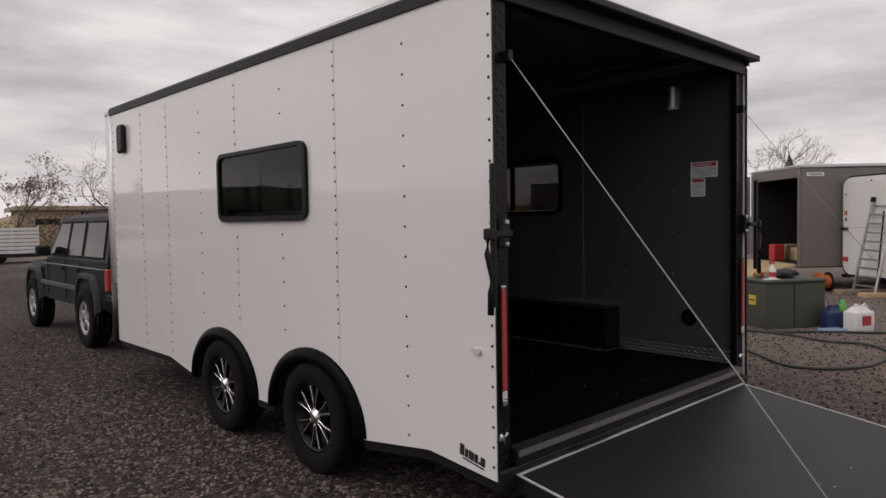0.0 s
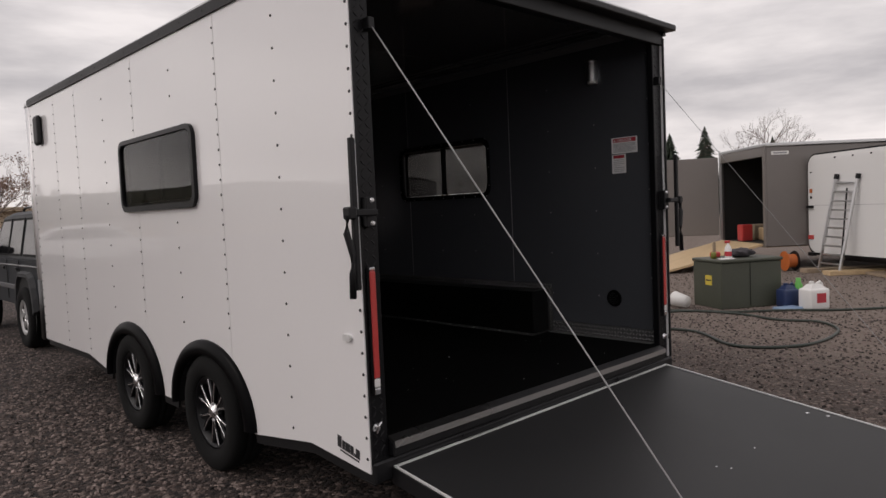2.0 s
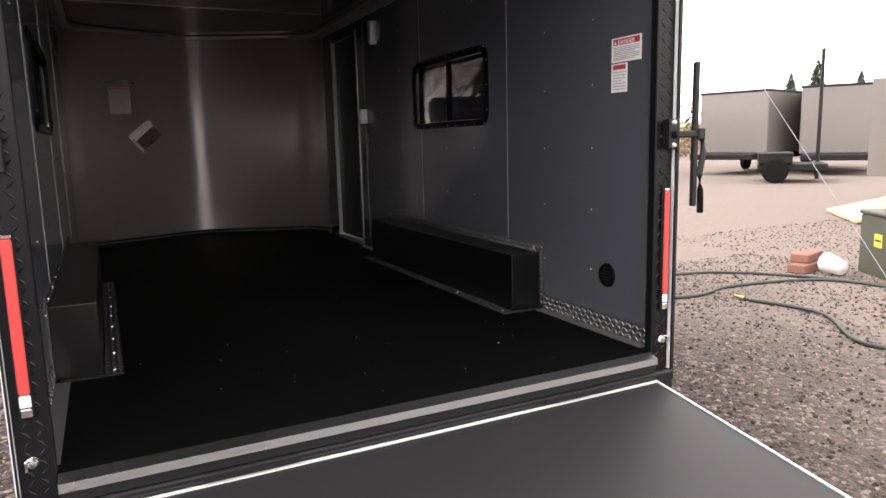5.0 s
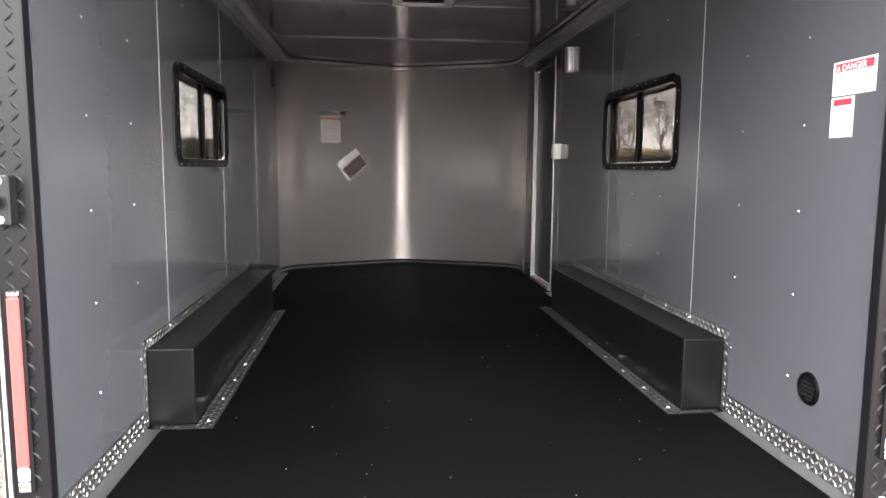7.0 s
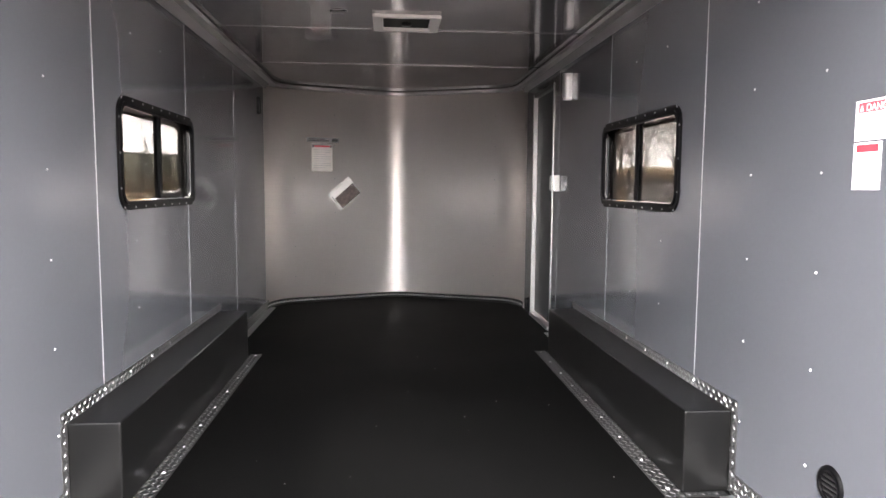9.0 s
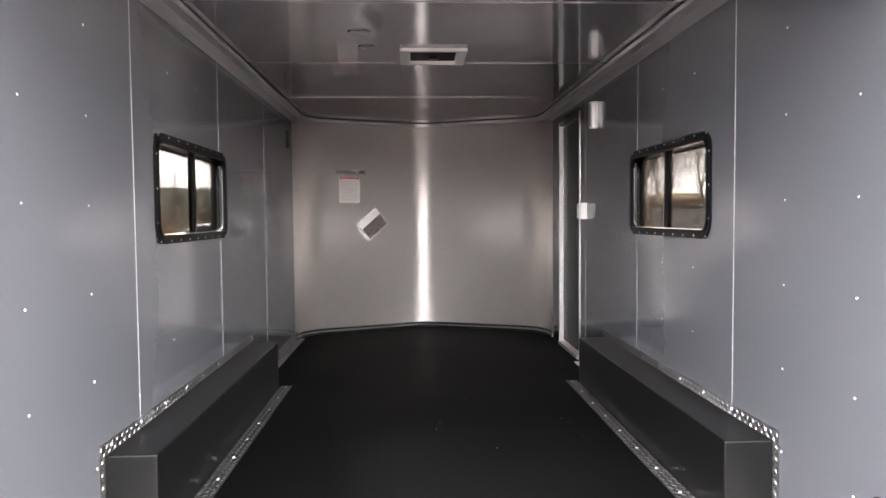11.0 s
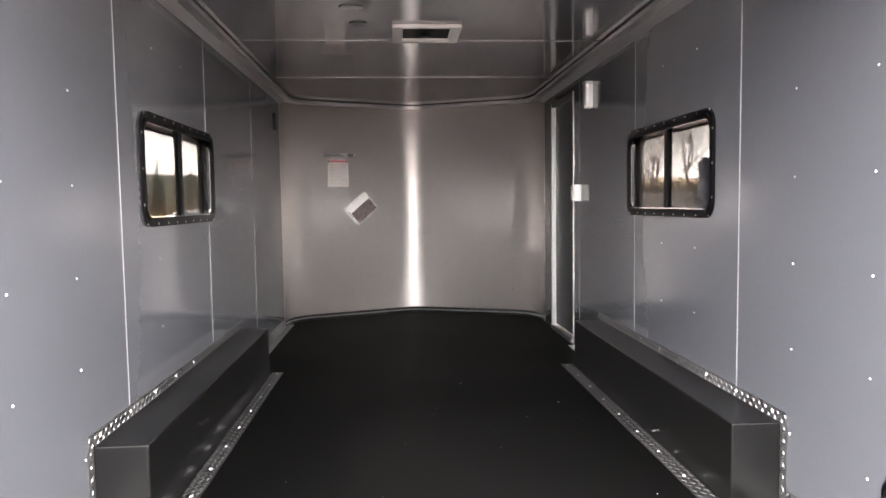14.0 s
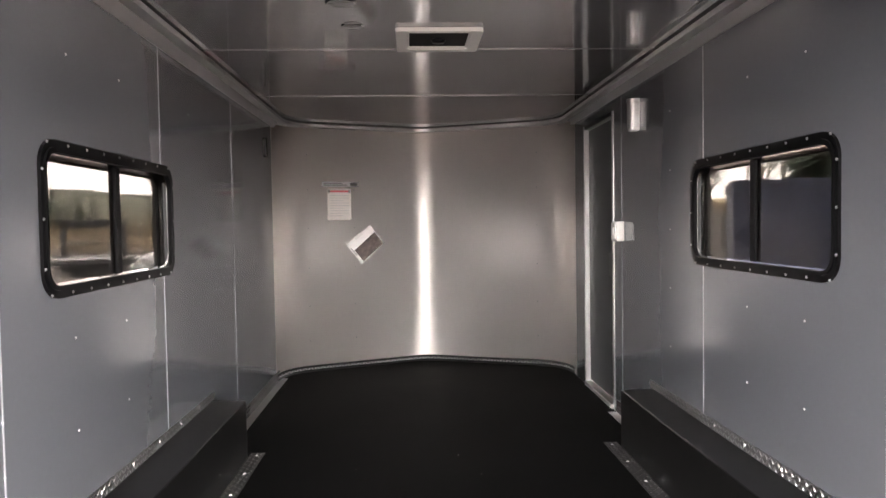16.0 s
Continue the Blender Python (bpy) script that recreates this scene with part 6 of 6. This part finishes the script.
sl = thing("slatted_trailer", "white slatted low stock trailer beyond the car", "trailer", (2.5, 31, 0))
q = turned(0.9, 31.5, -8)
for k in range(7):
    part("slat", box(0, 3.0, -0.02, 0.02, 0.42 + k * 0.16, 0.54 + k * 0.16, 0.005, None, q), WHITE_CAR, sl)
for x in (0.02, 1.0, 2.0, 2.98):
    part("upright", box(x - 0.03, x + 0.03, 0.021, 0.07, 0.36, 1.58, 0, None, q), ALU, sl)
part("bed", box(0, 3.0, 0.0, 1.8, 0.25, 0.40, 0.01, None, q), BLACK_TRIM, sl)
part("wheel", lathe([(0.0, -0.1), (0.33, -0.1), (0.33, 0.1), (0.0, 0.1)], Matrix.Translation(q @ Vector((1.5, 0.1, 0.33))) @ Matrix.Rotation(radians(90), 4, "X"), 18), TYRE, sl)

shed = thing("long_shed", "long tan shed with dark low windows", "shed", (16, 62, 0))
q = turned(9.5, 62, -6)
part("wall", box(0, 26, 0, 8, 0.0, 2.9, 0, None, q), TAN_WALL, shed)
part("roof", box(-0.5, 26.5, -0.6, 8.6, 2.902, 3.25, 0.03, None, q), TAN_WALL, shed)
for k in range(7):
    part("window", box(1.0 + 3.6 * k, 2.8 + 3.6 * k, -0.06, -0.005, 1.7, 2.2, 0, None, q), DARK_HOLE, shed)

cont = thing("blue_container", "dark blue corrugated shipping container", "container", polar(29.5, 16.5, -0.12, -0.56))
p0 = polar(25.7, 16.2, -0.12, -0.56)
q = turned(p0[0], p0[1], -22)
part("body", box(0, 3.1, 0, 2.4, 0.06, 2.52, 0.02, None, q), CONT_BLUE, cont)
for k in range(11):
    part("rib", box(0.14 + k * 0.27, 0.26 + k * 0.27, -0.035, -0.001, 0.16, 2.42, 0.008, None, q), CONT_BLUE, cont)
part("top_rail", box(-0.02, 3.12, -0.05, 2.42, 2.46, 2.58, 0.01, None, q), CONT_BLUE, cont)
part("bottom_rail", box(-0.02, 3.12, -0.05, 2.42, 0.0, 0.14, 0.01, None, q), CONT_BLUE, cont)
far_trailer(polar(22.5, 24, -0.12, -0.56)[:2], -40, 3.2, 2.0, 1.95, 0.5, GREY_TRAILER, "low dark grey parked trailer by bare trees")

far_trailer(polar(35.5, 19.5, -0.12, -0.56)[:2], -52, 4.5, 2.3, 2.55, 0.55, mat("pale_grey_trailer_skin", (0.42, 0.42, 0.43), 0.4, 0, 0.03), "pale grey parked trailer beside the blue container")

# gooseneck trailer and white car seen through the side window
gn = thing("gooseneck_trailer", "black flatbed gooseneck trailer with raised neck frame", "trailer", polar(-25, 22, -0.12, -0.56))
p0 = polar(-26.8, 21.5, -0.12, -0.56)
q = turned(p0[0], p0[1], 22)
for x in (0.1, 1.6):
    part("neck_post", box(x, x + 0.14, -0.07, 0.07, 0.55, 1.9, 0.01, None, q), BLACK_TRIM, gn)
part("neck_beam", box(0.05, 1.8, -0.09, 0.09, 1.80, 2.0, 0.02, None, q), BLACK_TRIM, gn)
part("neck_beam", box(0.24, 1.6, -0.05, 0.05, 1.32, 1.40, 0.01, None, q), BLACK_TRIM, gn)
part("bed", box(-5.0, 2.0, -1.1, 1.1, 0.80, 0.98, 0.02, None, q), BLACK_TRIM, gn)
part("bed_edge", box(-5.0, 2.0, -1.13, -1.101, 0.92, 0.98, 0.005, None, q), ALU, gn)
part("tool_box", box(0.3, 1.5, -0.5, 0.5, 0.45, 0.80, 0.02, None, q), BLACK_TRIM, gn)
for x in (-3.4, -2.5):
    part("wheel", lathe([(0.0, -0.12), (0.38, -0.12), (0.38, 0.12), (0.0, 0.12)], Matrix.Translation(q @ Vector((x, -0.95, 0.38))) @ Matrix.Rotation(radians(112), 4, "Z") @ Matrix.Rotation(radians(90), 4, "Y"), 18), TYRE, gn)
part("leg", box(1.0, 1.1, -0.05, 0.05, 0.0, 0.8, 0, None, q), BLACK_TRIM, gn)

wc = thing("white_car", "white parked hatchback car on the far gravel", "car", polar(-22.5, 24, -0.12, -0.56))
p0 = polar(-22.0, 23.5, -0.12, -0.56)
q = turned(p0[0], p0[1], 12)
prof = [(0.0, 0.35), (4.2, 0.35), (4.25, 0.8), (4.1, 1.02), (3.3, 1.42), (2.2, 1.52), (1.55, 1.45), (0.95, 1.02), (0.1, 0.85)]
b0 = extrude(prof, "y", 0.0, 1.7, None, 0.06)
b0.transform(q)
part("body", b0, WHITE_CAR, wc)
g0 = extrude([(1.12, 1.04), (3.6, 1.04), (3.2, 1.34), (2.2, 1.42), (1.62, 1.38)], "y", -0.01, -0.002)
g0.transform(q)
part("side_glass", g0, BLACK_GLOSS, wc)
part("bumper_grille", box(-0.02, 0.05, 0.3, 1.4, 0.45, 0.6, 0.01, None, q), BLACK_TRIM, wc)
for x in (0.8, 3.4):
    part("wheel", lathe([(0.0, -0.1), (0.2, -0.1), (0.31, -0.08), (0.31, 0.08), (0.0, 0.1)], Matrix.Translation(q @ Vector((x, 0.06, 0.31))) @ Matrix.Rotation(radians(12), 4, "Z") @ Matrix.Rotation(radians(90), 4, "X"), 18), TYRE, wc)

# ---- loose stones over the near gravel ----
rnd = random.Random(5)
cells = []
cube = [(-1, -1, -1), (1, -1, -1), (1, 1, -1), (-1, 1, -1), (-0.7, -0.7, 1), (0.7, -0.7, 1), (0.7, 0.7, 1), (-0.7, 0.7, 1)]
faces = [(4, 5, 6, 7), (0, 1, 5, 4), (1, 2, 6, 5), (2, 3, 7, 6), (3, 0, 4, 7)]
for x0, x1, y0, y1, n in ((-4.5, -1.25, -0.5, 4.5, 9000), (-4.5, -0.9, 4.5, 9.5, 4000), (1.3, 6.0, -2.0, 3.5, 12000), (6.0, 11.0, -2.5, 5.0, 7000)):
    for k in range(n):
        o = Vector((rnd.uniform(x0, x1), rnd.uniform(y0, y1), 0))
        s = rnd.uniform(0.004, 0.0115)
        m = Matrix.Translation(o + Vector((0, 0, s * 0.35))) @ Euler((rnd.uniform(-0.5, 0.5), rnd.uniform(-0.5, 0.5), rnd.uniform(0, 6.3))).to_matrix().to_4x4()
        sx, sy, sz = s * rnd.uniform(0.8, 1.6), s * rnd.uniform(0.7, 1.2), s * rnd.uniform(0.5, 0.9)
        cells.append(([m @ Vector((p[0] * sx * rnd.uniform(0.8, 1.1), p[1] * sy, p[2] * sz)) for p in cube], faces))
STONES = mat("loose_stones", (0.15, 0.128, 0.118), 0.9, 0, 0.2, 60, 0.2)
sn, slk = STONES.node_tree.nodes, STONES.node_tree.links
geo = sn.new("ShaderNodeNewGeometry")
srp = sn.new("ShaderNodeValToRGB")
srp.color_ramp.elements[0].color, srp.color_ramp.elements[1].color = (0.008, 0.006, 0.005, 1), (0.26, 0.205, 0.182, 1)
slk.new(geo.outputs["Random Per Island"], srp.inputs[0])
slk.new(srp.outputs[0], sn["Principled BSDF"].inputs["Base Color"])
solid("gravel_stones", points_mesh(cells), STONES, "loose grey and brown crushed stones", "gravel", "stuff")

# crumbs of dirt and swarf on the rubber floor
cells = []
for k in range(36):
    o = Vector((rnd.uniform(-0.9, 0.9), rnd.choice((rnd.uniform(0.1, 1.2), rnd.uniform(0.1, 3.2))), ZF))
    s = rnd.uniform(0.0008, 0.0024)
    m = Matrix.Translation(o + Vector((0, 0, s * 0.4))) @ Euler((rnd.uniform(-0.5, 0.5), rnd.uniform(-0.5, 0.5), rnd.uniform(0, 6.3))).to_matrix().to_4x4()
    cells.append(([m @ Vector((p[0] * s, p[1] * s * 0.7, p[2] * s * 0.5)) for p in cube], faces))
solid("floor_crumbs", points_mesh(cells), PAPER, "tiny pale crumbs scattered on rubber floor", "debris", "stuff")
for ob in list(scene.objects):
    if ob.name.split(".")[0] in ("rivets", "screws", "tread_pattern", "twigs", "leaves"):
        tagged(ob, kind="stuff")
